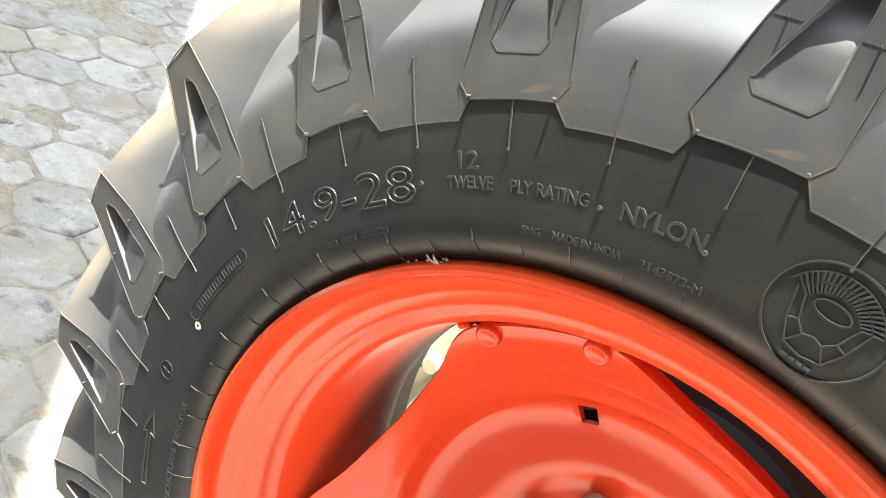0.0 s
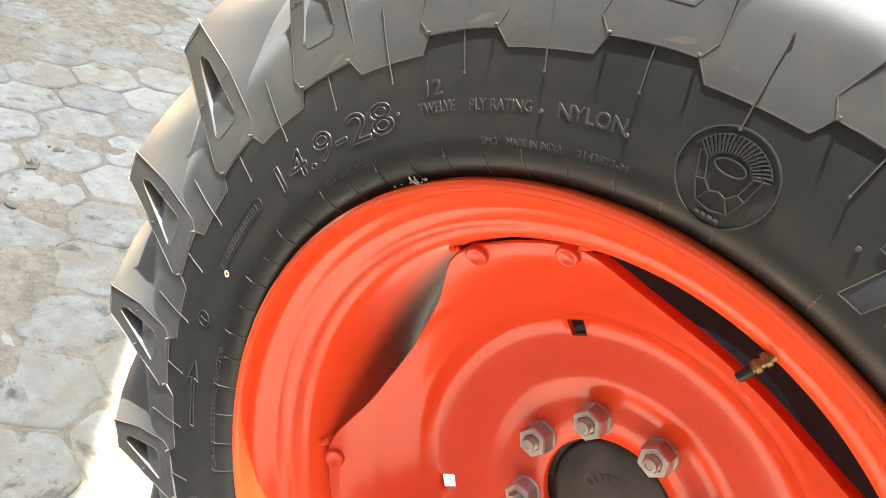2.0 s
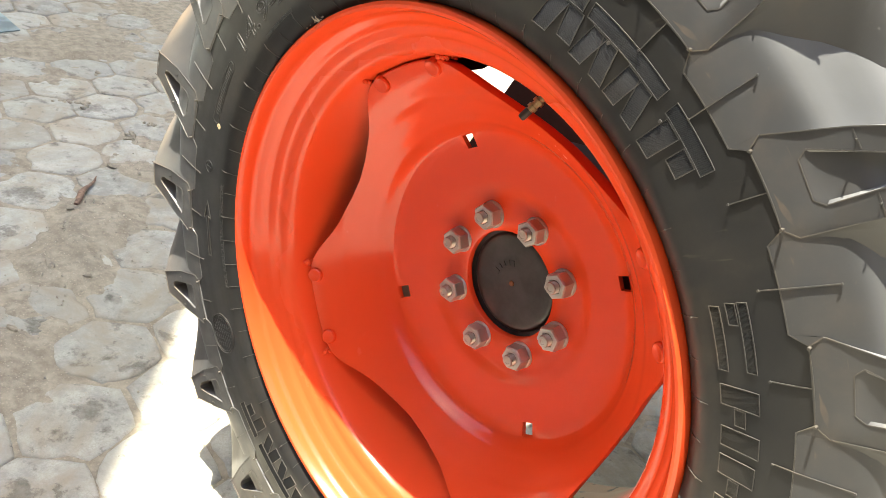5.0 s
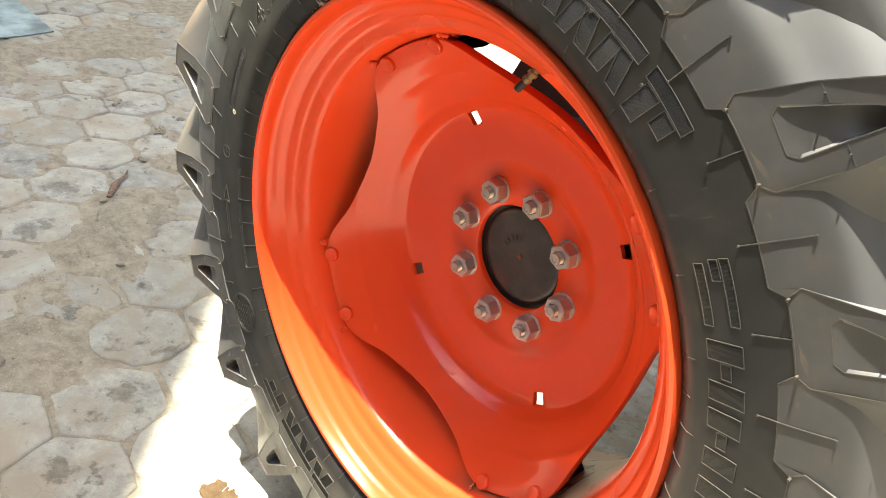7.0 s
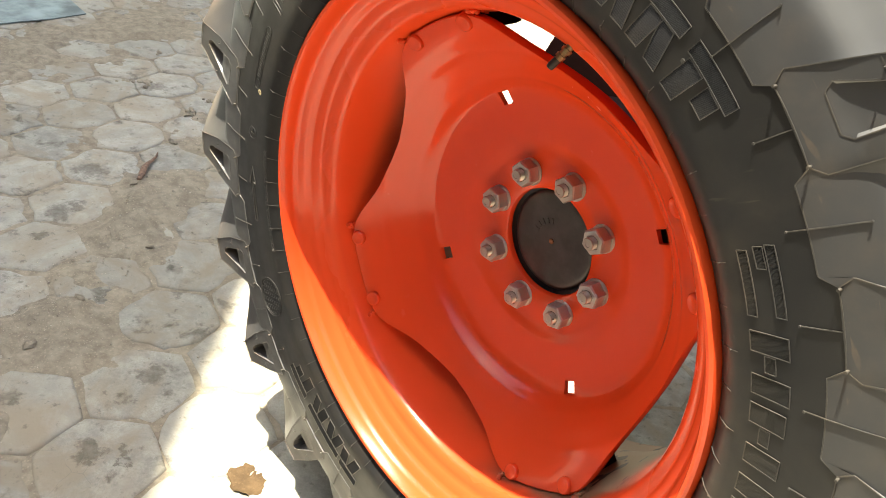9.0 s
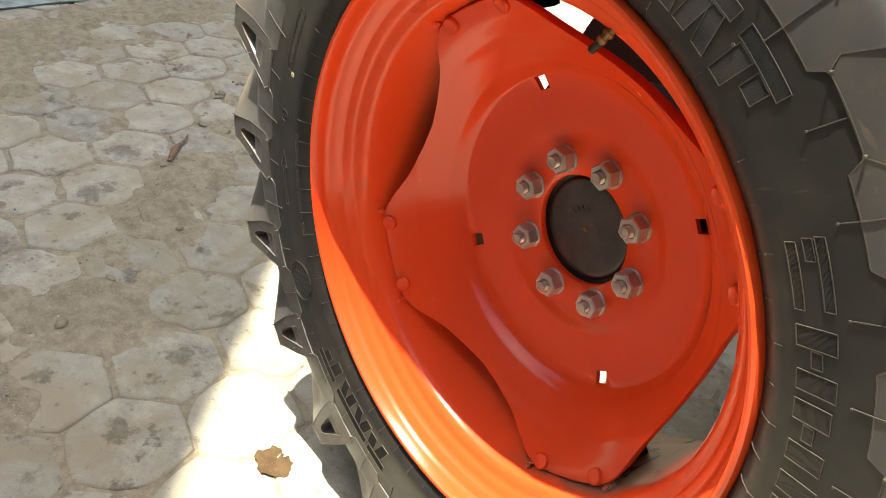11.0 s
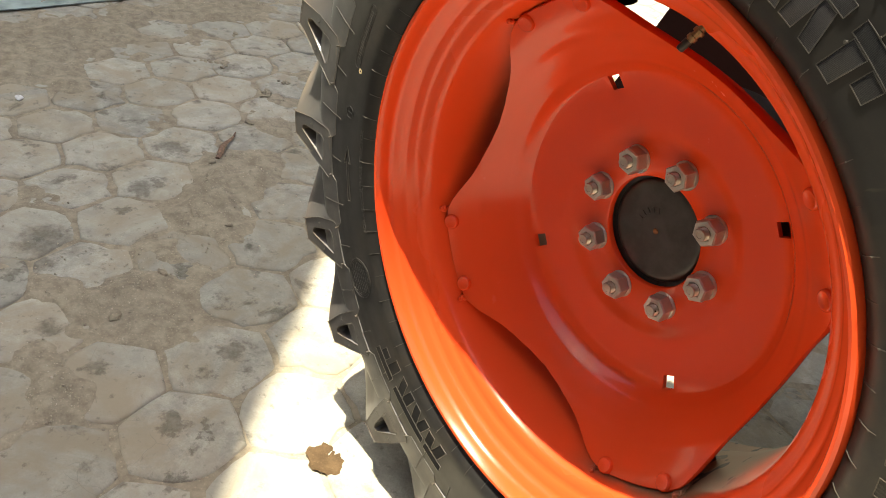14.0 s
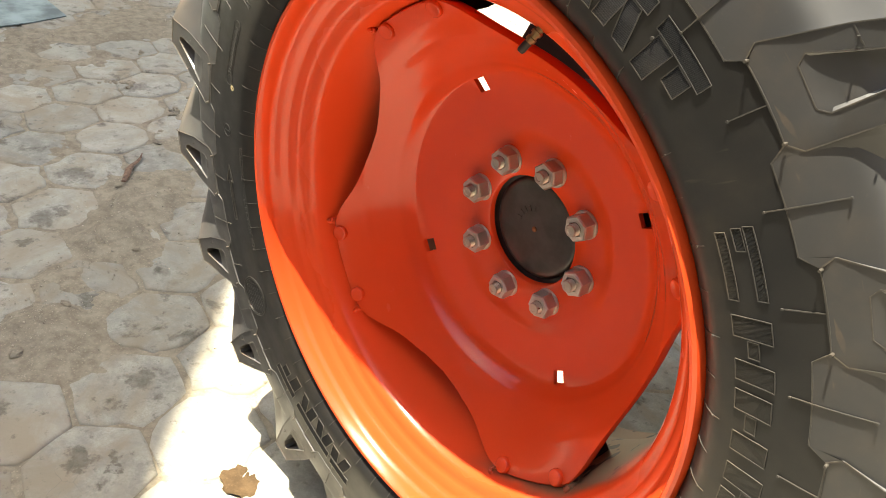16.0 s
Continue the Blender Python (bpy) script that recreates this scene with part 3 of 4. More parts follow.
for j in range(n):
    a, b, c, d = front[j], front[(j + 1) % n], back[j], back[(j + 1) % n]
    square = j % 42 in (0, 1)
    for i in range(len(a) - 1):
        if square and i == hole_row:
            bm.faces.new((a[i], b[i], d[i], c[i]))
            bm.faces.new((a[i + 1], b[i + 1], d[i + 1], c[i + 1]))
            if j % 42 == 0:
                bm.faces.new((a[i], a[i + 1], c[i + 1], c[i]))
            else:
                bm.faces.new((b[i], b[i + 1], d[i + 1], d[i]))
            continue
        bm.faces.new((a[i], a[i + 1], b[i + 1], b[i]))
        bm.faces.new((c[i], c[i + 1], d[i + 1], d[i]))
    bm.faces.new((a[-1], b[-1], d[-1], c[-1]))
    bm.faces.new((a[0], b[0], d[0], c[0]))
disc = part("disc", bm, ORANGE, wheel, "orange pressed steel wheel disc with four lobes", smooth=55)


def facing(th, r, y, lean):
    """A seat on the disc whose z axis points out of the wheel, leaning in to the axle by so many degrees."""
    a = radians(th)
    radial = Vector((math.sin(a), 0, math.cos(a)))
    z = (Vector((0, -1, 0)) * math.cos(radians(lean)) - radial * math.sin(radians(lean))).normalized()
    x = radial.cross(z).normalized()
    m = Matrix((x, z.cross(x), z)).transposed().to_4x4()
    m.translation = polar(th, r, y)
    return m


def turned(profile, n=32):
    """A solid turned about its own z axis from (radius, z) pairs."""
    bm = bmesh.new()
    rings = [[bm.verts.new((r * math.cos(math.tau * j / n), r * math.sin(math.tau * j / n), z)) for j in range(n)] for r, z in profile]
    for a, b in zip(rings, rings[1:]):
        for j in range(n):
            bm.faces.new((a[j], a[(j + 1) % n], b[(j + 1) % n], b[j]))
    bm.faces.new(rings[0][::-1])
    bm.faces.new(rings[-1])
    return bm


first = None
for q in range(4):
    for off in (-9.0, 10.0):
        m = facing(90 * q + off, 0.3065, -0.0785, 27)
        if first is None:
            first = part("rivet", turned([(0.0118, -0.010), (0.0118, 0.0025), (0.0112, 0.0040), (0.0098, 0.0050), (0.0080, 0.0050), (0.0072, 0.0046)]), ORANGE, disc)
            first.matrix_basis = m
        else:
            again(first, disc, m)

# lugs on the rim that carry the lobes
first = None
for q in range(4):
    if first is None:
        bm = bmesh.new()
        rows = [[bm.verts.new(polar(th, r, y)) for th in (-9.5, -5, 0, 5, 9.5)] for r, y in ((0.3000, -0.060), (0.2985, -0.030), (0.2985, 0.012), (0.3010, 0.022), (0.3170, 0.022), (0.3170, -0.066))]
        for a, b in zip(rows, rows[1:] + rows[:1]):
            for i in range(4):
                bm.faces.new((a[i], a[i + 1], b[i + 1], b[i]))
        bm.faces.new([r[0] for r in rows])
        bm.faces.new([r[4] for r in rows][::-1])
        first = part("mounting_lug", bm, SHADED_ORANGE, rim, "welded mounting lug with shade put into its colour")
    else:
        again(first, rim, Matrix.Rotation(radians(90 * q), 4, "Y"))

# rough weld runs that hold the lobes to the rim
def weld(seed):
    r = random.Random(seed)
    bm = bmesh.new()
    for i in range(13):
        y = -0.088 + 0.030 * i / 12
        m = Matrix.Translation(polar(r.uniform(-0.35, 0.35), 0.3185 + r.uniform(-0.0015, 0.001), y)) @ Matrix.Rotation(r.uniform(0, 3), 4, "Y") @ Matrix.Diagonal((0.0048 * r.uniform(0.7, 1.2), 0.0032, 0.0040 * r.uniform(0.7, 1.2), 1))
        bmesh.ops.create_icosphere(bm, subdivisions=2, radius=1.0, matrix=m)
    for v in bm.verts:
        v.co += Vector((r.uniform(-1, 1), r.uniform(-1, 1), r.uniform(-1, 1))) * 0.0005
    return bm


welds = [part("weld_bead", weld(n), RIM_PAINT, rim, "lumpy painted weld bead", smooth=60) for n in range(2)]
welds[0].matrix_basis = Matrix.Rotation(radians(-13.0), 4, "Y")
welds[1].matrix_basis = Matrix.Rotation(radians(13.6), 4, "Y")
for q in range(1, 4):
    again(welds[q % 2], rim, Matrix.Rotation(radians(90 * q - 13.0), 4, "Y"))
    again(welds[(q + 1) % 2], rim, Matrix.Rotation(radians(90 * q + 13.6), 4, "Y"))

# ---- hub ----
cap = part("hub_cap", turned([(0.092, -0.020), (0.092, 0.0010), (0.0775, 0.0010), (0.0755, 0.0004), (0.0735, 0.0008), (0.0722, 0.0026), (0.0705, 0.0044), (0.0680, 0.0056), (0.0640, 0.0063), (0.0560, 0.0068), (0.0420, 0.0072), (0.020, 0.0075), (0.004, 0.0076)], 72), BLACK_CAP, wheel, "black painted domed hub cap")
cap.matrix_basis = facing(0, 0.0, 0.0475, 0)
part("cap_pin", turned([(0.0042, 0.004), (0.0042, 0.0082), (0.0030, 0.0090)], 14), RUST, cap, "rusty centre pin")


def hex_nut():
    bm = bmesh.new()
    side = 0.0163 / math.cos(math.pi / 6)
    levels = [(0.0, side), (0.0228, side), (0.0252, side * 0.90)]
    rings = []
    for z, s in levels:
        rings.append([bm.verts.new((s * math.cos(math.pi / 3 * j), s * math.sin(math.pi / 3 * j), z)) for j in range(6)])
    for a, b in zip(rings, rings[1:]):
        for j in range(6):
            bm.faces.new((a[j], a[(j + 1) % 6], b[(j + 1) % 6], b[j]))
    bm.faces.new(rings[0][::-1])
    soften(bm, 0.0006, 1)
    top = [e for e in bm.edges if e.is_boundary]
    loop = sorted({v for e in top for v in e.verts}, key=lambda v: math.atan2(v.co.y, v.co.x))
    last = loop
    for rad, z in ((0.0112, 0.0252), (0.0098, 0.0236), (0.0080, 0.0236)):
        ring = [bm.verts.new((last_v.co.x / math.hypot(last_v.co.x, last_v.co.y) * rad, last_v.co.y / math.hypot(last_v.co.x, last_v.co.y) * rad, z)) for last_v in loop]
        for j in range(len(loop)):
            bm.faces.new((last[j], last[(j + 1) % len(loop)], ring[(j + 1) % len(loop)], ring[j]))
        last = ring
    return bm


threads = [(0.0087, 0.0)]
for i in range(7):
    threads += [(0.0087, 0.0250 + i * 0.0011), (0.0081, 0.0255 + i * 0.0011)]
threads += [(0.0084, 0.0328), (0.0076, 0.0342), (0.0042, 0.0345), (0.0036, 0.0338)]
first = None
for k in range(8):
    m = facing(45 * k, 0.1016, 0.0340, 0) @ Matrix.Rotation(radians(17 + 37 * k), 4, "Z")
    if first is None:
        first = part("wheel_nut", hex_nut(), ZINC, wheel, "zinc plated hexagon wheel nut", smooth=25)
        first.matrix_basis = m
        collar = part("washer", turned([(0.0190, 0.0), (0.0198, 0.002), (0.0198, 0.0045), (0.0185, 0.0062)], 28), ZINC, first)
        stud = part("stud", turned(threads, 20), STUD, first, "threaded steel stud end")
    else:
        o = again(first, wheel, m)
        again(collar, o, Matrix())
        again(stud, o, Matrix())

# ---- valve ----
valve_at = polar(44.15, 0.2978, -0.1200)
stem = polar(45.6, 0.3330, -0.1040)
way = (valve_at - stem).normalized()
axes = way.to_track_quat("Z", "Y").to_matrix().to_4x4()
axes.translation = stem
valve = part("tyre_valve", turned([(0.0065, -0.006), (0.0065, 0.004), (0.0045, 0.005), (0.0045, 0.010), (0.0064, 0.0105), (0.0064, 0.0145), (0.0044, 0.015), (0.0044, 0.0185), (0.0058, 0.019), (0.0058, 0.023), (0.0038, 0.0235), (0.0038, 0.030)], 12), BRASS, wheel, "brass tyre valve with a black cap", smooth=25)
valve.matrix_basis = axes
part("valve_cap", turned([(0.0046, 0.025), (0.0046, 0.035), (0.0038, 0.0375), (0.0025, 0.038)], 12), VALVE_CAP, valve, "black plastic cap")


# ---- moulded writing and marks on the sidewall ----
def on_side(x, y, z, theta, r_base, r_mid):
    """A flat x, y, z of writing laid on the sidewall from theta on, its foot at r_base."""
    r = r_base + y
    return polar(theta + math.degrees(x / r_mid), r, min(side_y(r), -0.150) - z)


def written(text, theta, wide, r_base, high, depth, outline=False, spacing=1.0):
    """A bmesh of raised writing: degrees wide, metres high."""
    cu = bpy.data.curves.new("writing", "FONT")
    cu.body, cu.size, cu.space_character, cu.resolution_u = text, 1.0, spacing, 4
    if outline:
        cu.fill_mode, cu.bevel_depth, cu.bevel_resolution = "NONE", 0.022, 0
    else:
        cu.extrude, cu.bevel_depth, cu.bevel_resolution = 0.5, 0.012, 0
    ob = bpy.data.objects.new("writing", cu)
    scene.collection.objects.link(ob)
    me = bpy.data.meshes.new_from_object(ob.evaluated_get(bpy.context.evaluated_depsgraph_get()))
    bpy.data.objects.remove(ob)
    bpy.data.curves.remove(cu)
    bm = bmesh.new()
    bm.from_mesh(me)
    bpy.data.meshes.remove(me)
    lo = [min(v.co[i] for v in bm.verts) for i in range(3)]
    hi = [max(v.co[i] for v in bm.verts) for i in range(3)]
    r_mid = r_base + high / 2
    sx, sy = radians(wide) * r_mid / (hi[0] - lo[0]), high / (hi[1] - lo[1])
    long = [e for e in bm.edges if e.calc_length() * sx > 0.006]
    if long:
        bmesh.ops.subdivide_edges(bm, edges=long, cuts=2)
    for v in bm.verts:
        v.co = on_side((v.co.x - lo[0]) * sx, (v.co.y - lo[1]) * sy, -0.0003 + depth * (v.co.z - lo[2]) / (hi[2] - lo[2]), theta, r_base, r_mid)
    return bm


# sidewall rubber lightened, so edge glints sit in the letters' colour
MARKS = rubber("raised_lettering_rubber", (0.026, 0.0262, 0.0268), (0.16, 0.13, 0.09), 0.3)
part("size_marking", written("14.9-28", -27.0, 21.7, 0.4305, 0.0285, 0.0010, outline=True), MARKS, tyre, "outlined moulded size figures", smooth=0)
for text, theta, wide, r_base, high in (("12", -0.2, 2.05, 0.4535, 0.0125), ("TWELVE", -1.6, 4.85, 0.4395, 0.0090), ("PLY RATING", 5.1, 7.4, 0.4390, 0.0090), ("NYLON", 15.4, 7.1, 0.4375, 0.0118),
                                        ("SMG", 6.35, 2.0, 0.4127, 0.0056), ("MADE IN INDIA", 9.6, 6.75, 0.4130, 0.0056), ("2143873-M", 18.0, 5.65, 0.4130, 0.0058),
                                        ("FOR AGRICULTURAL TRACTOR", -81.5, 24.0, 0.4065, 0.0062)):
    part("moulded_writing", written(text, theta, wide, r_base, high, 0.0009), MARKS, tyre, smooth=0)


def outline(bm, loop, theta, r_base, r_mid, radius=0.0008, up=0.0008, closed=True):
    pts = []
    loop = loop + loop[:1] if closed else loop
    for (x0, y0), (x1, y1) in zip(loop, loop[1:]):
        steps = max(1, int(math.hypot(x1 - x0, y1 - y0) / 0.006))
        pts += [on_side(x0 + (x1 - x0) * i / steps, y0 + (y1 - y0) * i / steps, up, theta, r_base, r_mid) for i in range(steps)]
    pts.append(on_side(*loop[-1], up, theta, r_base, r_mid))
    tube(bm, pts, radius)


def marking_bar(theta, wide, r_base, y0, y1, slant):
    """A plain outlined bar with fine ribs across it, where a stroke of a maker's mark stands."""
    r_mid = r_base + (y0 + y1) / 2
    w, s = radians(wide) * r_mid, slant * (y1 - y0)
    bm = bmesh.new()
    outline(bm, [(0, y0), (w, y0), (w + s, y1), (s, y1)], theta, r_base, r_mid, 0.0006, 0.0006)
    rim_faces = len(bm.faces)
    n = max(3, int((y1 - y0) / 0.0009))
    rows = []
    for i in range(2 * n + 1):
        f = i / (2 * n)
        rows.append([bm.verts.new(on_side(s * f + 0.0004 + (w - 0.0008) * g, y0 + (y1 - y0) * min(1.0, max(0.0, f + (g - 0.5) * 0.06)), 0.0006 if i % 2 else 0.0003, theta, r_base, r_mid)) for g in (0, 0.33, 0.67, 1)])
    for a, b in zip(rows, rows[1:]):
        for j in range(3):
            bm.faces.new((a[j], a[j + 1], b[j + 1], b[j]))
    mesh = part("marking_bar", bm, FLASH, tyre, smooth=0).data
    mesh.materials.append(RUBBER)
    mesh.polygons.foreach_set("material_index", [0] * rim_faces + [1] * (len(mesh.polygons) - rim_faces))


# start, width in degrees, foot and head as shares of the height, lean
BIG = [(44.8, 6.0, 0.72, 1.0, 0.0), (51.6, 12.4, 0.72, 1.0, 0.0), (65.6, 7.6, 0.72, 1.0, 0.0), (45.0, 2.4, 0.0, 0.69, 0.30), (49.2, 2.4, 0.10, 0.69, -0.10), (51.8, 2.3, 0.0, 0.69, 0.25), (55.8, 2.3, 0.0, 0.69, -0.25), (58.6, 2.3, 0.0, 0.69, 0.10), (62.4, 2.2, 0.0, 0.69, -0.30), (66.0, 2.5, 0.0, 0.69, 0.05), (69.8, 2.4, 0.30, 0.69, 0.0)]
for half in (0, 180):
    for start, wide, foot, head, slant in BIG:
        marking_bar(start + half, wide, 0.4185, 0.0505 * foot, 0.0505 * head, slant)
SMALL = [(86.6, 7.6, 0.74, 1.0), (86.6, 2.4, 0.44, 0.68), (86.8, 7.4, 0.0, 0.26), (95.9, 2.4, 0.0, 1.0), (98.7, 1.9, 0.36, 0.64), (101.0, 2.4, 0.0, 1.0), (104.6, 2.5, 0.0, 0.94), (107.5, 2.0, 0.30, 0.58), (110.0, 2.5, 0.0, 0.94), (114.4, 2.5, 0.0, 1.0), (117.4, 3.2, 0.55, 1.0), (118.2, 3.4, 0.0, 0.42), (123.8, 7.0, 0.72, 1.0), (126.2, 2.4, 0.0, 0.66), (132.6, 2.5, 0.0, 1.0)]
for start, wide, foot, head in SMALL:
    marking_bar(start, wide, 0.4240, 0.0335 * foot, 0.0335 * head, 0.12)

# round badge: ring, band of teeth, ring within and a plain shield
bm = bmesh.new()
BADGE = (32.3, 0.4378)
place = lambda x, y, up=0.0008: polar(BADGE[0] + math.degrees(x / BADGE[1]), BADGE[1] + y, side_y(BADGE[1] + y) - up)  # noqa: E731
arc = lambda rad, a0, a1, n=24, sx=1.0, sy=1.0, cx=0.0, cy=0.0: [place(cx + sx * rad * math.sin(radians(a0 + (a1 - a0) * i / n)), cy + sy * rad * math.cos(radians(a0 + (a1 - a0) * i / n))) for i in range(n + 1)]  # noqa: E731
tube(bm, arc(0.0340, 0, 360, 48), 0.0009)
for rad in (0.0175, 0.0235, 0.0295):
    tube(bm, arc(rad, -62, 62, 22, cy=-0.001), 0.0006)
for row, (r0, r1) in enumerate(((0.018, 0.023), (0.024, 0.029))):
    for i in range(21):
        a = radians(-60 + 6 * i + 3 * row)
        tube(bm, [place(r0 * math.sin(a), r0 * math.cos(a) - 0.001), place(r1 * math.sin(a + 0.05), r1 * math.cos(a + 0.05) - 0.001)], 0.0009)
tube(bm, arc(0.0105, 0, 360, 28, 1.0, 0.5, 0.0, 0.0075), 0.0009)
for side in (-1, 1):
    for run in ([(0.022, 0.011), (0.018, -0.008), (0.012, -0.021), (0.0, -0.024)], [(0.016, 0.008), (0.012, -0.006), (0.006, -0.012), (0.0, -0.010)], [(0.012, -0.006), (0.018, -0.008)], [(0.006, -0.012), (0.012, -0.021)]):
        tube(bm, [place(side * x, y) for x, y in run], 0.0007)
for i in range(4):
    tube(bm, [place(-0.009 + 0.005 * i, -0.0275), place(-0.0055 + 0.005 * i, -0.0275)], 0.0014)
part("round_badge", bm, MARKS, tyre, "round moulded badge with a plain shield", smooth=0)

# number capsule, small line of code, arrow, oval stamp: what cannot be read is bars
bm = bmesh.new()
cap_w = radians(14.0) * 0.4455
ends = [(cap_w - 0.007 + 0.007 * math.sin(radians(a)), 0.007 + 0.007 * -math.cos(radians(a))) for a in range(0, 181, 30)]
starts = [(0.007 - 0.007 * math.sin(radians(a)), 0.007 + 0.007 * math.cos(radians(a))) for a in range(0, 181, 30)]
outline(bm, ends + starts, -45.6, 0.4385, 0.4455, 0.0004, 0.0004)
for i in range(9):
    x = 0.016 + i * 0.0095
    outline(bm, [(x, 0.0035), (x + 0.0055, 0.0035), (x + 0.0055, 0.0105), (x, 0.0105)], -45.6, 0.4385, 0.4455, 0.0004, 0.0004)
part("code_capsule", bm, MARKS, tyre, smooth=0)
bm = bmesh.new()
for i in range(17):
    if i not in (4, 9):
        outline(bm, [(0.0042 * i, 0.0), (0.0042 * i + 0.0024, 0.0), (0.0042 * i + 0.0024, 0.004), (0.0042 * i, 0.004)], -19.4, 0.4115, 0.4135, 0.0005)
part("code_bars", bm, MARKS, tyre, smooth=0)
bm = bmesh.new()
outline(bm, [(0.0, 0.006), (0.0, 0.013), (0.036, 0.0115), (0.066, 0.0125), (0.062, 0.0195), (0.092, 0.009), (0.064, 0.0005), (0.066, 0.0075), (0.036, 0.0065)], -75.0, 0.4375, 0.447, 0.0008)
part("direction_arrow", bm, FLASH, tyre, "moulded arrow of the rolling direction", smooth=0)
bm = bmesh.new()
tube(bm, [polar(-55.6 + math.degrees(0.0095 * math.sin(radians(a)) / 0.446), 0.446 + 0.0095 * math.cos(radians(a)), side_y(0.446) - 0.0006) for a in range(0, 361, 20)], 0.0006)
outline(bm, [(-0.006, 0.0), (0.006, 0.0)], -55.6, 0.446, 0.446, 0.0006, closed=False)
outline(bm, [(0.0, -0.006), (0.0, 0.006)], -55.6, 0.446, 0.446, 0.0006, closed=False)
part("inspection_mark", bm, MARKS, tyre, smooth=0)
bm = bmesh.new()
oval = lambda f: [polar(-91.9 + math.degrees(0.034 * f * math.sin(radians(a)) / 0.453), 0.4525 + 0.0320 * f * math.cos(radians(a)), min(side_y(0.4525 + 0.0320 * f * math.cos(radians(a))), -0.1) - 0.0008) for a in range(0, 361, 12)]  # noqa: E731
tube(bm, oval(1.0), 0.0009)
tube(bm, oval(0.90), 0.0006)
for i in range(9):
    y = -0.0250 + 0.0062 * i
    half = 0.029 * math.sqrt(max(0, 1 - (y / 0.030) ** 2))
    n = int(half / 0.0024)
    for k in range(-n, n):
        if (k * 7 + i * 3) % 5:
            outline(bm, [(0.0024 * k, y), (0.0024 * k + 0.0015, y)], -91.9, 0.4535, 0.4535, 0.0007, closed=False)
part("oval_stamp", bm, MARKS, tyre, "oval moulded stamp full of small writing", smooth=0)
bm = bmesh.new()
for th, r in ((-4.5, 0.4445), (13.6, 0.4413), (22.7, 0.4385), (55.6, 0.452), (66.0, 0.447), (43.7, 0.447)):
    p = polar(th, r, side_y(r) + 0.001)
    tube(bm, [p, p + Vector((0, -0.0030, 0))], 0.0017, 6)
tagged(part("vent_stub", bm, FLASH, tyre, "little vent stubs, toned paler as if sunlit", smooth=0), kind="stuff")
bm = bmesh.new()
for a in range(0, 360, 40):
    p = polar(-45.7 + 0.38 * math.sin(radians(a)), 0.4352 + 0.0030 * math.cos(radians(a)), side_y(0.435) - 0.0002)
    bmesh.ops.create_icosphere(bm, subdivisions=1, radius=1, matrix=Matrix.Translation(p) @ Matrix.Diagonal((0.0014, 0.0005, 0.0017, 1)))
part("chalk_dab", bm, CHALK, tyre, "small dab of yellow paint")
bm = bmesh.new()
for i in range(3):
    th = -4.7 + random.uniform(-0.5, 0.5)
    a, b = polar(th, 0.383, -0.170), polar(th + random.uniform(-0.8, 0.8), 0.3885 + random.uniform(0, 0.004), -0.173 - random.uniform(0, 0.004))
    tube(bm, [a, a.lerp(b, 0.6) + Vector((0, -0.002, 0)), b], 0.0006, 3)
for i in range(14):
    th, r = random.uniform(-9, -3), 0.3855
    p = polar(th, r + random.uniform(-0.001, 0.002), -0.1705)
    bmesh.ops.create_icosphere(bm, subdivisions=1, radius=random.uniform(0.0005, 0.0012), matrix=Matrix.Translation(p))
tagged(part("dry_grass_bits", bm, STONE, tyre, "bits of dry grass caught at the rim", smooth=0), kind="stuff")
bm = bmesh.new()
for i in range(5):
    a = radians(-48 + 17 * i)
    m = Matrix.Translation((0.030 * math.sin(a), 0.030 * math.cos(a), 0.0076)) @ Matrix.Rotation(-a, 4, "Z")
    box(bm, (0.0050, 0.0080, 0.0012), m)
part("cap_code_bars", bm, BLACK_CAP, cap, smooth=0)


# ---- ground ----
LAT_A = 0.131 * math.sqrt(3) * Vector((math.cos(radians(20)), math.sin(radians(20))))
LAT_B = 0.131 * math.sqrt(3) * Vector((math.cos(radians(80)), math.sin(radians(80))))
LAT_0 = Vector((-1.615, -0.134)) + 0.131 * Vector((math.cos(radians(110)), math.sin(radians(110))))
# bare earth: middle, radius, height above the pavers
EARTH = [((-1.47, 0.10), 0.12, 0.010), ((-1.36, 0.02), 0.11, 0.010), ((-1.22, -0.09), 0.11, 0.010), ((-1.14, -0.24), 0.11, 0.009), ((-1.05, -0.37), 0.085, 0.008),
         ((-1.70, 0.30), 0.10, 0.008), ((-1.84, 0.41), 0.07, 0.006),
         ((-2.62, -0.05), 0.28, 0.008), ((-2.85, 0.62), 0.24, 0.006), ((-2.40, -0.50), 0.24, 0.006), ((-0.88, -0.62), 0.07, 0.007), ((-2.0, 0.62), 0.10, 0.005), ((-3.1, 1.2), 0.4, 0.008), ((-1.32, -0.72), 0.15, 0.006), ((-0.97, -0.40), 0.11, 0.009), ((-1.10, -0.52), 0.09, 0.007), ((-2.5, -0.15), 0.34, 0.010), ((-0.74, -0.60), 0.05, 0.006)]


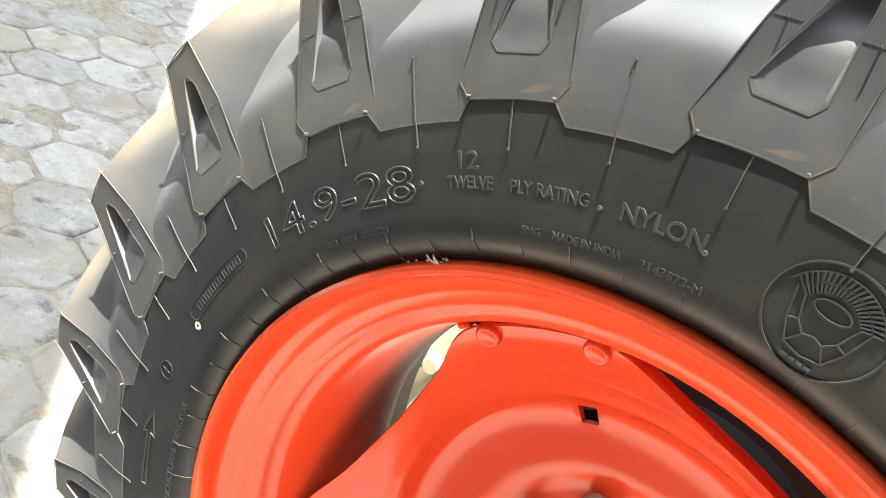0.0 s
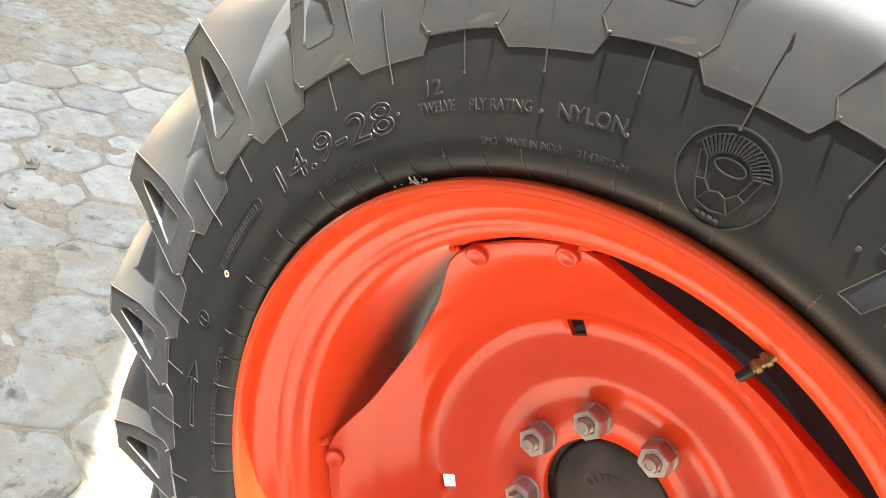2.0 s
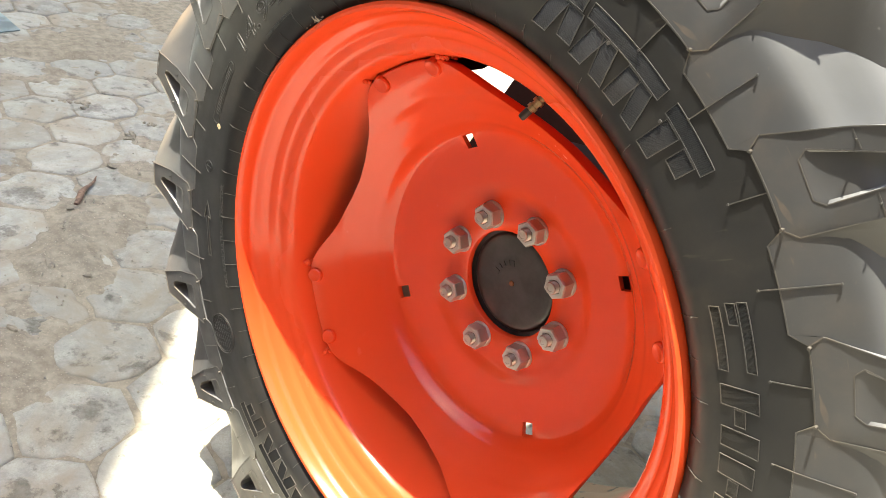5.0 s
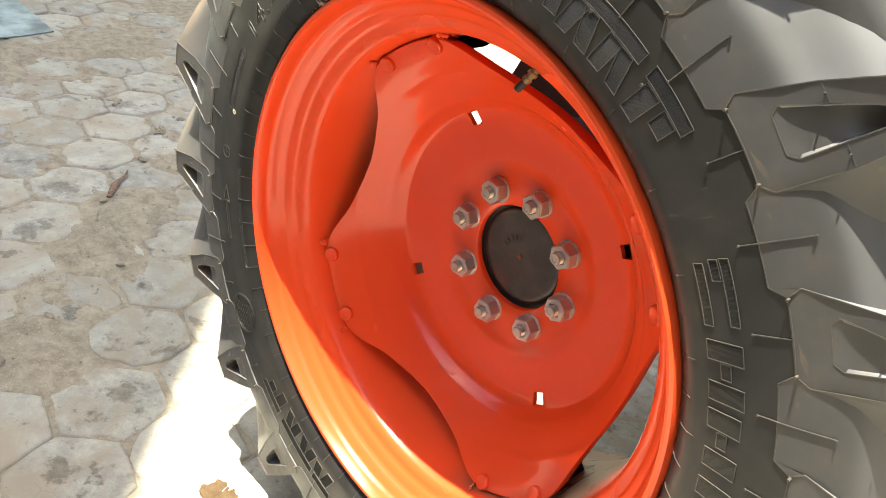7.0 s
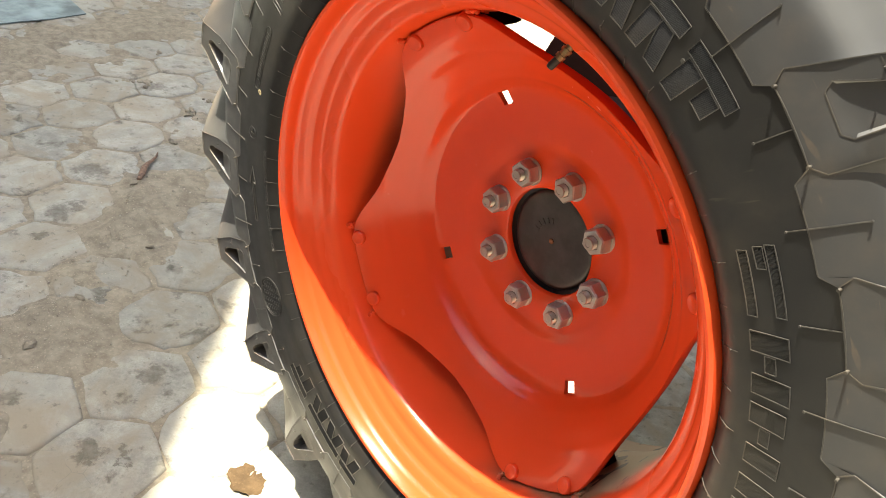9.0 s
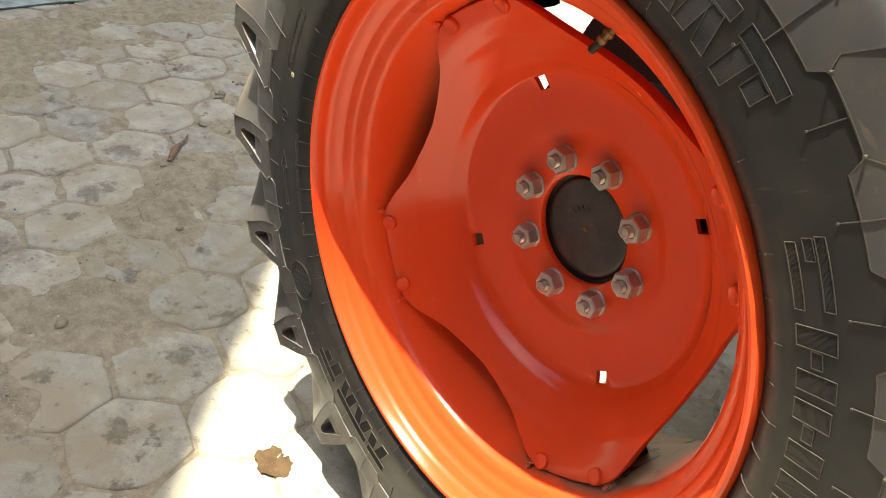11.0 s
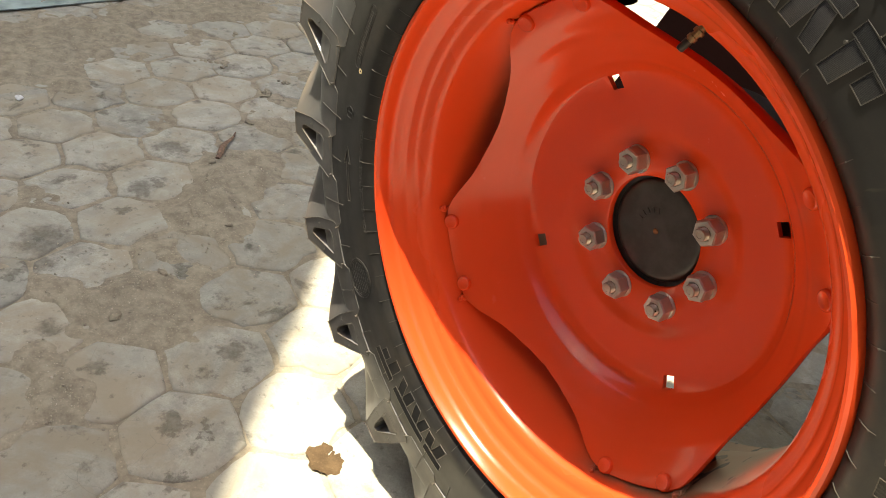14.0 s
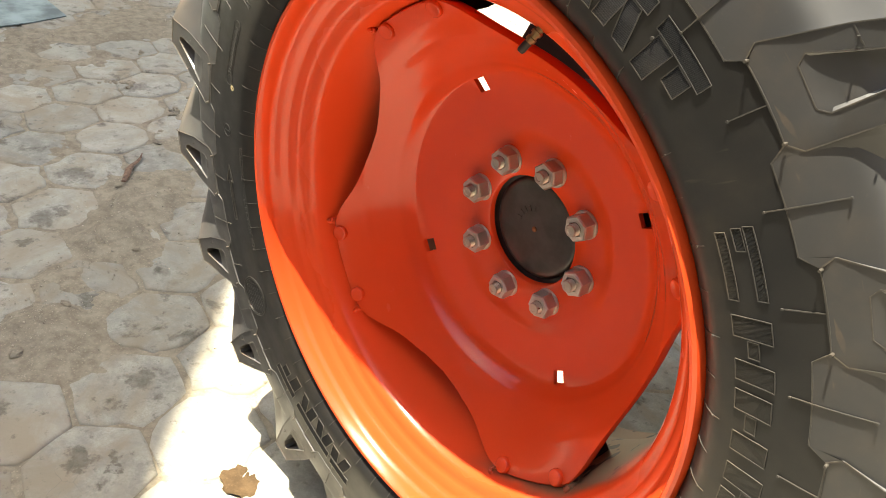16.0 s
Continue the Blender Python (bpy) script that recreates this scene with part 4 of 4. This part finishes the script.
def earth_z(x, y):
    """Height of the soil: level with the worn edges of the blocks, sunk in some joints, heaped where it lies bare."""
    rough = noise.fractal(Vector((x * 5, y * 5, 1.7)), 0.8, 2.0, 4)
    z = -0.0040 + 0.0036 * noise.fractal(Vector((x * 6.1, y * 6.1, 0.3)), 0.8, 2.0, 5) - 0.013 * max(0.0, noise.noise(Vector((x * 3.1, y * 3.1, 7.7))) - 0.10)
    for (cx, cy), size, up in EARTH:
        d = math.hypot(x - cx, y - cy) / size + 0.95 * rough
        if d < 1.3:
            s = min(1.0, max(0.0, 1.25 - d))
            z += (up + 0.005) * s * s * (3 - 2 * s)
    return z + 0.0010 * noise.noise(Vector((x * 60, y * 60, 0.0))) + 0.0007 * noise.noise(Vector((x * 130, y * 130, 0.0)))


def spread(lo, hi, step, far):
    """Coordinates that are close together from lo to hi and run out to far on both sides."""
    near = [lo + step * i for i in range(int((hi - lo) / step) + 1)]
    out = [step * 3 * 1.6**i for i in range(40)]
    return sorted([lo - d for d in out if d < far] + near + [hi + d for d in out if d < far])


xs, ys = spread(-3.2, 0.4, 0.0125, 400), spread(-1.0, 1.8, 0.0125, 400)
verts = [(x, y, earth_z(x, y) if -4.2 < x < 0.8 and -1.6 < y < 2.9 else -0.006) for y in ys for x in xs]
w = len(xs)
faces = [(j * w + i, j * w + i + 1, (j + 1) * w + i + 1, (j + 1) * w + i) for j in range(len(ys) - 1) for i in range(w - 1)]
me = bpy.data.meshes.new("ground")
me.from_pydata(verts, [], faces)
me.polygons.foreach_set("use_smooth", [True] * len(me.polygons))
me.materials.append(SOIL)
ground = tagged(new("ground", me), "brown trodden soil between grey paving blocks", "ground", kind="structure")


def paver_rings(rng):
    """Rings of one worn hexagonal block: top, rounded edge, side."""
    rim = []
    for k in range(6):
        a, b = radians(20 + 30 + 60 * k), radians(20 + 30 + 60 * (k + 1))
        p, q = Vector((math.cos(a), math.sin(a))), Vector((math.cos(b), math.sin(b)))
        for f in (0.0, 0.33, 0.67):
            s = 0.1298 - (0.003 if f == 0.0 else 0) + rng.uniform(-0.0030, 0.0010)
            if rng.random() < 0.17:
                s -= rng.uniform(0.004, 0.020)
            rim.append(p.lerp(q, f) * s)
    mids = sum(rim, Vector((0, 0))) / len(rim)
    ring = lambda f, z: [(*(mids + (v - mids) * f), z + rng.uniform(-0.0006, 0.0006)) for v in rim]  # noqa: E731
    return [ring(0.45, 0.0010), ring(0.88, 0.0004), ring(0.945, -0.0012), ring(0.982, -0.0040), ring(1.0, -0.0090), ring(1.0, -0.04)]


def paver_faces(count, n=18):
    faces = [tuple(range(n))]
    for r in range(count - 1):
        faces += [(r * n + j, (r + 1) * n + j, (r + 1) * n + (j + 1) % n, r * n + (j + 1) % n) for j in range(n)]
    return faces


rng = random.Random(5)
kinds = []
for k in range(14):
    rings = paver_rings(rng)
    me = bpy.data.meshes.new("paver")
    me.from_pydata([v for ring in rings for v in ring], [], paver_faces(len(rings)))
    me.polygons.foreach_set("use_smooth", [True] * len(me.polygons))
    me.materials.append(PAVER)
    kinds.append(me)
spots = []
for i in range(-40, 41):
    for j in range(-40, 41):
        p = LAT_0 + LAT_A * i + LAT_B * j
        if -5.2 < p.x < 2.2 and -2.4 < p.y < 4.6:
            spots.append((math.hypot((p.x + 1.1) / 1.5, (p.y - 0.1) / 1.1), p))
spots.sort(key=lambda s: s[0])
far_v, far_f = [], []
for n, (_, p) in enumerate(spots):
    deep = max(earth_z(p.x, p.y), 0) * 0.4 if n < 500 else 0
    m = pose(p.x + rng.uniform(-0.003, 0.003), p.y + rng.uniform(-0.003, 0.003), rng.uniform(-0.0035, 0.0025) - deep, rng.uniform(-0.7, 0.7), rng.uniform(-0.7, 0.7), 60 * rng.randrange(6) + rng.uniform(-1.5, 1.5))
    if n < 300:
        o = new("paver", rng.choice(kinds))
        o.parent, o.matrix_basis = ground, m
    else:
        mesh = rng.choice(kinds)
        base = len(far_v)
        far_v += [m @ v.co for v in mesh.vertices]
        far_f += [tuple(base + i for i in f.vertices) for f in mesh.polygons]
me = bpy.data.meshes.new("far_pavers")
me.from_pydata(far_v, [], far_f)
me.polygons.foreach_set("use_smooth", [True] * len(me.polygons))
me.materials.append(PAVER)
o = tagged(new("far_pavers", me), "grey hexagonal concrete paving blocks", kind="stuff")
o.parent = ground


# ---- unseen canopy, added to cast the shade on the yard ----
UP = 6.6
shift = SUN * (UP / SUN.z)
edge_a, edge_b = Vector((-0.357, -0.416, 0)), Vector((-2.74, 1.685, 0))
along = (edge_b - edge_a).normalized()
across = Vector((along.y, -along.x, 0))
if across.x > 0:
    across = -across
edge_a, edge_b = edge_a + across * 0.018, edge_b + across * 0.018
corners = [edge_a - along * 1.7, edge_a + along * 9.0, edge_a + along * 9.0 + across * 2.4, edge_a - along * 1.7 + across * 2.4]
bm = bmesh.new()
low = [bm.verts.new(p + shift) for p in corners]
high = [bm.verts.new(p + shift + Vector((0, 0, 0.06))) for p in corners]
bm.faces.new(low)
bm.faces.new(high[::-1])
for i in range(4):
    bm.faces.new((low[i], low[(i + 1) % 4], high[(i + 1) % 4], high[i]))
tagged(part("canopy_roof", bm, ROOFING, smooth=0), "unseen milky sheet roof, added to shade the yard", "roof", kind="structure")
# plain unseen walls added round the yard to cut sky light and reflections
for name, x0, y0, x1, y1 in (("wall_south", -8.0, -4.2, 5.8, -4.4), ("wall_east", 5.6, -4.2, 5.8, 6.0), ("wall_west", -8.2, -4.4, -8.0, 6.0), ("wall_north", -8.0, 6.0, 5.6, 6.2)):
    bm = bmesh.new()
    box(bm, (abs(x1 - x0), abs(y1 - y0), 6.2), Matrix.Translation(((x0 + x1) / 2, (y0 + y1) / 2, 3.08)))
    tagged(part(name, bm, WALL, smooth=0), "plain unseen wall, added to cut sky light", "wall", kind="structure")


# ---- what stands behind the wheel ----
fender = new("tractor_fender")
tagged(fender, "steel mudguard panel behind the wheel, shade put into its colour", "fender")
bm = bmesh.new()
lean = lambda z: -0.245 + (z - 0.876) * 0.4348  # noqa: E731
loop = [(lean(0.64), 0.64), (0.56, 0.64), (0.60, 0.90), (0.42, 1.12), (0.18, 1.20), (lean(1.20), 1.20)]
ring = [[bm.verts.new((x, y, z)) for x, z in loop] for y in (0.250, 0.256)]
bm.faces.new(ring[0])
bm.faces.new(ring[1][::-1])
for i in range(6):
    bm.faces.new((ring[0][i], ring[0][(i + 1) % 6], ring[1][(i + 1) % 6], ring[1][i]))
part("side_panel", bm, SHADED_ORANGE, fender, smooth=0)
# unseen panel, added to keep the sun off the ground behind the wheel
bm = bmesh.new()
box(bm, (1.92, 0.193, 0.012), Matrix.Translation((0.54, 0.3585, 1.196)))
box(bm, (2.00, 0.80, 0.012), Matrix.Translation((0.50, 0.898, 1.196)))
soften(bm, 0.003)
part("top_panel", bm, SHADED_ORANGE, fender)

axle = new("rear_axle")
tagged(axle, "dark cast iron rear axle, with a gear housing added for shade", "axle")
bm = turned([(0.075, 0.0), (0.085, -0.02), (0.085, -0.08), (0.062, -0.12), (0.062, -0.62)], 32)
tube_ob = part("axle_tube", bm, DARK_IRON, axle)
tube_ob.matrix_basis = pose(0, 0.065, AXLE_HEIGHT, 90, 0, 0)
drum = part("brake_drum", turned([(0.110, 0.0), (0.172, -0.004), (0.186, -0.012), (0.186, -0.090), (0.150, -0.110)], 48), DARK_IRON, axle)
drum.matrix_basis = pose(0, 0.072, AXLE_HEIGHT, 90, 0, 0)
# unseen housing, sized and placed to shade the ground behind
bm = bmesh.new()
box(bm, (1.80, 0.54, 0.46), Matrix.Translation((0.68, 0.78, 0.66)))
box(bm, (0.26, 0.30, 0.30), Matrix.Translation((-0.20, 0.80, 0.70)))
soften(bm, 0.03, 3)
part("gear_housing", bm, DARK_IRON, axle)
bm = bmesh.new()
box(bm, (0.10, 0.10, 0.46), Matrix.Translation((1.4, 0.86, 0.22)))
soften(bm, 0.01)
part("stand_leg", bm, DARK_IRON, axle)

link = new("lift_link")
tagged(link, "cream painted steel lift link with a pin boss", "link")
tilt = pose(-0.437, 0.400, 0.505, 0, 14, 0)
bm = bmesh.new()
box(bm, (0.060, 0.022, 0.36), Matrix())
soften(bm, 0.006)
part("bar", bm, CREAM, link).matrix_basis = tilt
bm = turned([(0.017, 0.0), (0.017, 0.020), (0.013, 0.023)], 24)
part("boss", bm, CREAM, link).matrix_basis = tilt @ pose(0.012, -0.010, -0.010, 90, 0, 0)
# dark disc laid on the bar in place of the shade inside a hole
bm = turned([(0.012, 0.0), (0.012, 0.0015)], 20)
part("pin_hole", bm, DARK_IRON, link).matrix_basis = tilt @ pose(-0.010, -0.0105, -0.034, 90, 0, 0)
bm = bmesh.new()
box(bm, (0.03, 0.03, 0.34), Matrix.Translation((-0.475, 0.400, 0.165)))
soften(bm, 0.004)
part("prop", bm, DARK_IRON, link)

# ---- loose things on the ground ----
bm = bmesh.new()
a, b = Vector((-1.518, 0.040, 0.012)), Vector((-1.655, 0.158, 0.016))
pts = [a.lerp(b, i / 7) + Vector((0.004 * math.sin(i * 1.3), 0.004 * math.cos(i), 0.003 * math.sin(i * 0.9))) for i in range(8)]
last = None
for i, p in enumerate(pts):
    half = 0.72 * (0.010, 0.013, 0.014, 0.013, 0.011, 0.009, 0.006, 0.002)[i]
    side = (b - a).cross(Vector((0, 0, 1))).normalized()
    ring = [bm.verts.new(p + side * half * math.cos(t) + Vector((0, 0, 0.55 * half * math.sin(t)))) for t in (0, 1.05, 2.1, 3.14, 4.2, 5.25)]
    if last:
        for k in range(6):
            bm.faces.new((last[k], last[(k + 1) % 6], ring[(k + 1) % 6], ring[k]))
    else:
        bm.faces.new(ring)
    last = ring
bm.faces.new(last[::-1])
tagged(part("dry_stick", bm, WOOD), "short brown splinter of bark on the soil", "stick")

def flake(x, y, size, seed):
    r = random.Random(seed)
    bm = bmesh.new()
    bmesh.ops.create_icosphere(bm, subdivisions=2, radius=1.0, matrix=pose(x, y, max(earth_z(x, y), 0.0) + size * 0.22, r.uniform(-14, 14), r.uniform(-14, 14), r.uniform(0, 180)) @ Matrix.Diagonal((size, size * r.uniform(0.45, 0.7), size * 0.26, 1)))
    for v in bm.verts:
        v.co += Vector((r.uniform(-1, 1), r.uniform(-1, 1), r.uniform(-1, 1))) * size * 0.12
    return tagged(part("soil_flake", bm, SOIL, smooth=0), "flat dry flake of soil on the bare earth", "soil", "loose soil flakes")


for n, (x, y, size) in enumerate(((-1.25, -0.13, 0.020), (-1.17, -0.07, 0.014), (-1.50, 0.02, 0.013), (-1.72, 0.24, 0.020), (-1.64, 0.29, 0.014), (-1.02, -0.30, 0.016), (-0.93, -0.44, 0.018), (-1.90, 0.38, 0.022))):
    flake(x, y, size, 40 + n)

rng = random.Random(11)
verts, faces = [], []
ico = bmesh.new()
bmesh.ops.create_icosphere(ico, subdivisions=1, radius=1.0)
shape, tris = [v.co.copy() for v in ico.verts], [tuple(v.index for v in f.verts) for f in ico.faces]
ico.free()
for i in range(3600):
    (cx, cy), size, _ = rng.choice(EARTH)
    x, y = rng.gauss(cx, size * 0.75), rng.gauss(cy, size * 0.75)
    if rng.random() < 0.25:
        x, y = rng.uniform(-3.2, -0.3), rng.uniform(-0.9, 1.2)
    s = 0.0008 + 0.0032 * rng.random() ** 5
    z = max(earth_z(x, y), -0.001) + s * 0.3
    m = pose(x, y, z, rng.uniform(0, 360), rng.uniform(0, 360), rng.uniform(0, 360)) @ Matrix.Diagonal((s, s * rng.uniform(0.6, 1.0), s * rng.uniform(0.5, 0.8), 1))
    base = len(verts)
    verts += [m @ (c * rng.uniform(0.8, 1.15)) for c in shape]
    faces += [tuple(base + k for k in f) for f in tris]
me = bpy.data.meshes.new("grit")
me.from_pydata(verts, [], faces)
me.materials.append(STONE)
tagged(new("grit", me), "small pale grit and crumbs on the paving", "gravel", kind="stuff")


def clod(x, y, size, seed):
    r = random.Random(seed)
    bm = bmesh.new()
    for _ in range(7):
        m = Matrix.Translation((x + r.gauss(0, size), y + r.gauss(0, size * 0.7), 0.003)) @ Matrix.Diagonal((size * r.uniform(0.4, 0.8), size * r.uniform(0.3, 0.6), size * r.uniform(0.2, 0.4), 1))
        made = bmesh.ops.create_icosphere(bm, subdivisions=2, radius=1.0, matrix=m)["verts"]
        for v in made:
            v.co += Vector((r.uniform(-1, 1), r.uniform(-1, 1), r.uniform(-1, 1))) * size * 0.07
    return tagged(part("clod", bm, SOIL), "small crumbled clod of dry soil on the pavers", "clod", "clods on the paving")


for n, (x, y, size) in enumerate(((-2.20, 0.36, 0.022), (-2.26, 0.30, 0.016), (-1.93, 0.40, 0.016), (-1.98, 0.50, 0.014), (-2.50, 0.53, 0.012))):
    clod(x, y, size, n)

bm = bmesh.new()
bmesh.ops.create_icosphere(bm, subdivisions=2, radius=1.0, matrix=Matrix.Translation((-2.11, -0.37, 0.006)) @ Matrix.Diagonal((0.016, 0.012, 0.008, 1)))
for v in bm.verts:
    v.co += Vector((rng.uniform(-1, 1), rng.uniform(-1, 1), rng.uniform(-1, 1))) * 0.003
tagged(part("paper_scrap", bm, PAPER), "crumpled white scrap lying on the soil", "scrap")

bm = bmesh.new()
n = 14
grid = [[bm.verts.new((-2.86 - 0.16 * i - 0.06 * noise.noise(Vector((j * 0.7, 0, 3))) * (i == 0) - 0.13 * (j / n) ** 2 * (i < 3), -1.6 + 2.02 * j / n, 0.009 + 0.005 * noise.noise(Vector((i * 0.8, j * 0.8, 0))))) for j in range(n + 1)] for i in range(n + 1)]
for i in range(n):
    for j in range(n):
        bm.faces.new((grid[i][j], grid[i + 1][j], grid[i + 1][j + 1], grid[i][j + 1]))
made = bmesh.ops.extrude_face_region(bm, geom=bm.faces[:])
for v in made["geom"]:
    if isinstance(v, bmesh.types.BMVert):
        v.co.z -= 0.004
tagged(part("plastic_sheet", bm, TEAL), "teal plastic sheet spread flat on the ground", "sheet")


def soil_patch(cx, cy, size):
    """A low crust of soil with a ragged outline."""
    bm = bmesh.new()
    rows = []
    for f, up in ((0.0, 0.0042), (0.35, 0.0043), (0.7, 0.0039), (0.88, 0.0033), (1.0, 0.0005)):
        row = []
        for j in range(40):
            a = math.tau * j / 40
            d = size * f * (1 + 0.42 * noise.noise(Vector((1.2 * math.cos(a) + cx * 9, 1.2 * math.sin(a), cy * 7))) + 0.16 * noise.noise(Vector((5 * math.cos(a), 5 * math.sin(a), cx * 31))))
            row.append(bm.verts.new((cx + d * math.cos(a), cy + 0.75 * d * math.sin(a), up + 0.0008 * noise.noise(Vector((d * 300, a * 9, 0))))))
        rows.append(row)
    for a, b in zip(rows, rows[1:]):
        for j in range(40):
            bm.faces.new((a[j], a[(j + 1) % 40], b[(j + 1) % 40], b[j]))
    bmesh.ops.remove_doubles(bm, verts=bm.verts, dist=0.0003)
    ob = part("soil_crust", bm, DAMP, smooth=60)
    return tagged(ob, "ragged brown crust of dried soil on the pavers", "soil")


soil_patch(-0.352, -0.225, 0.050)
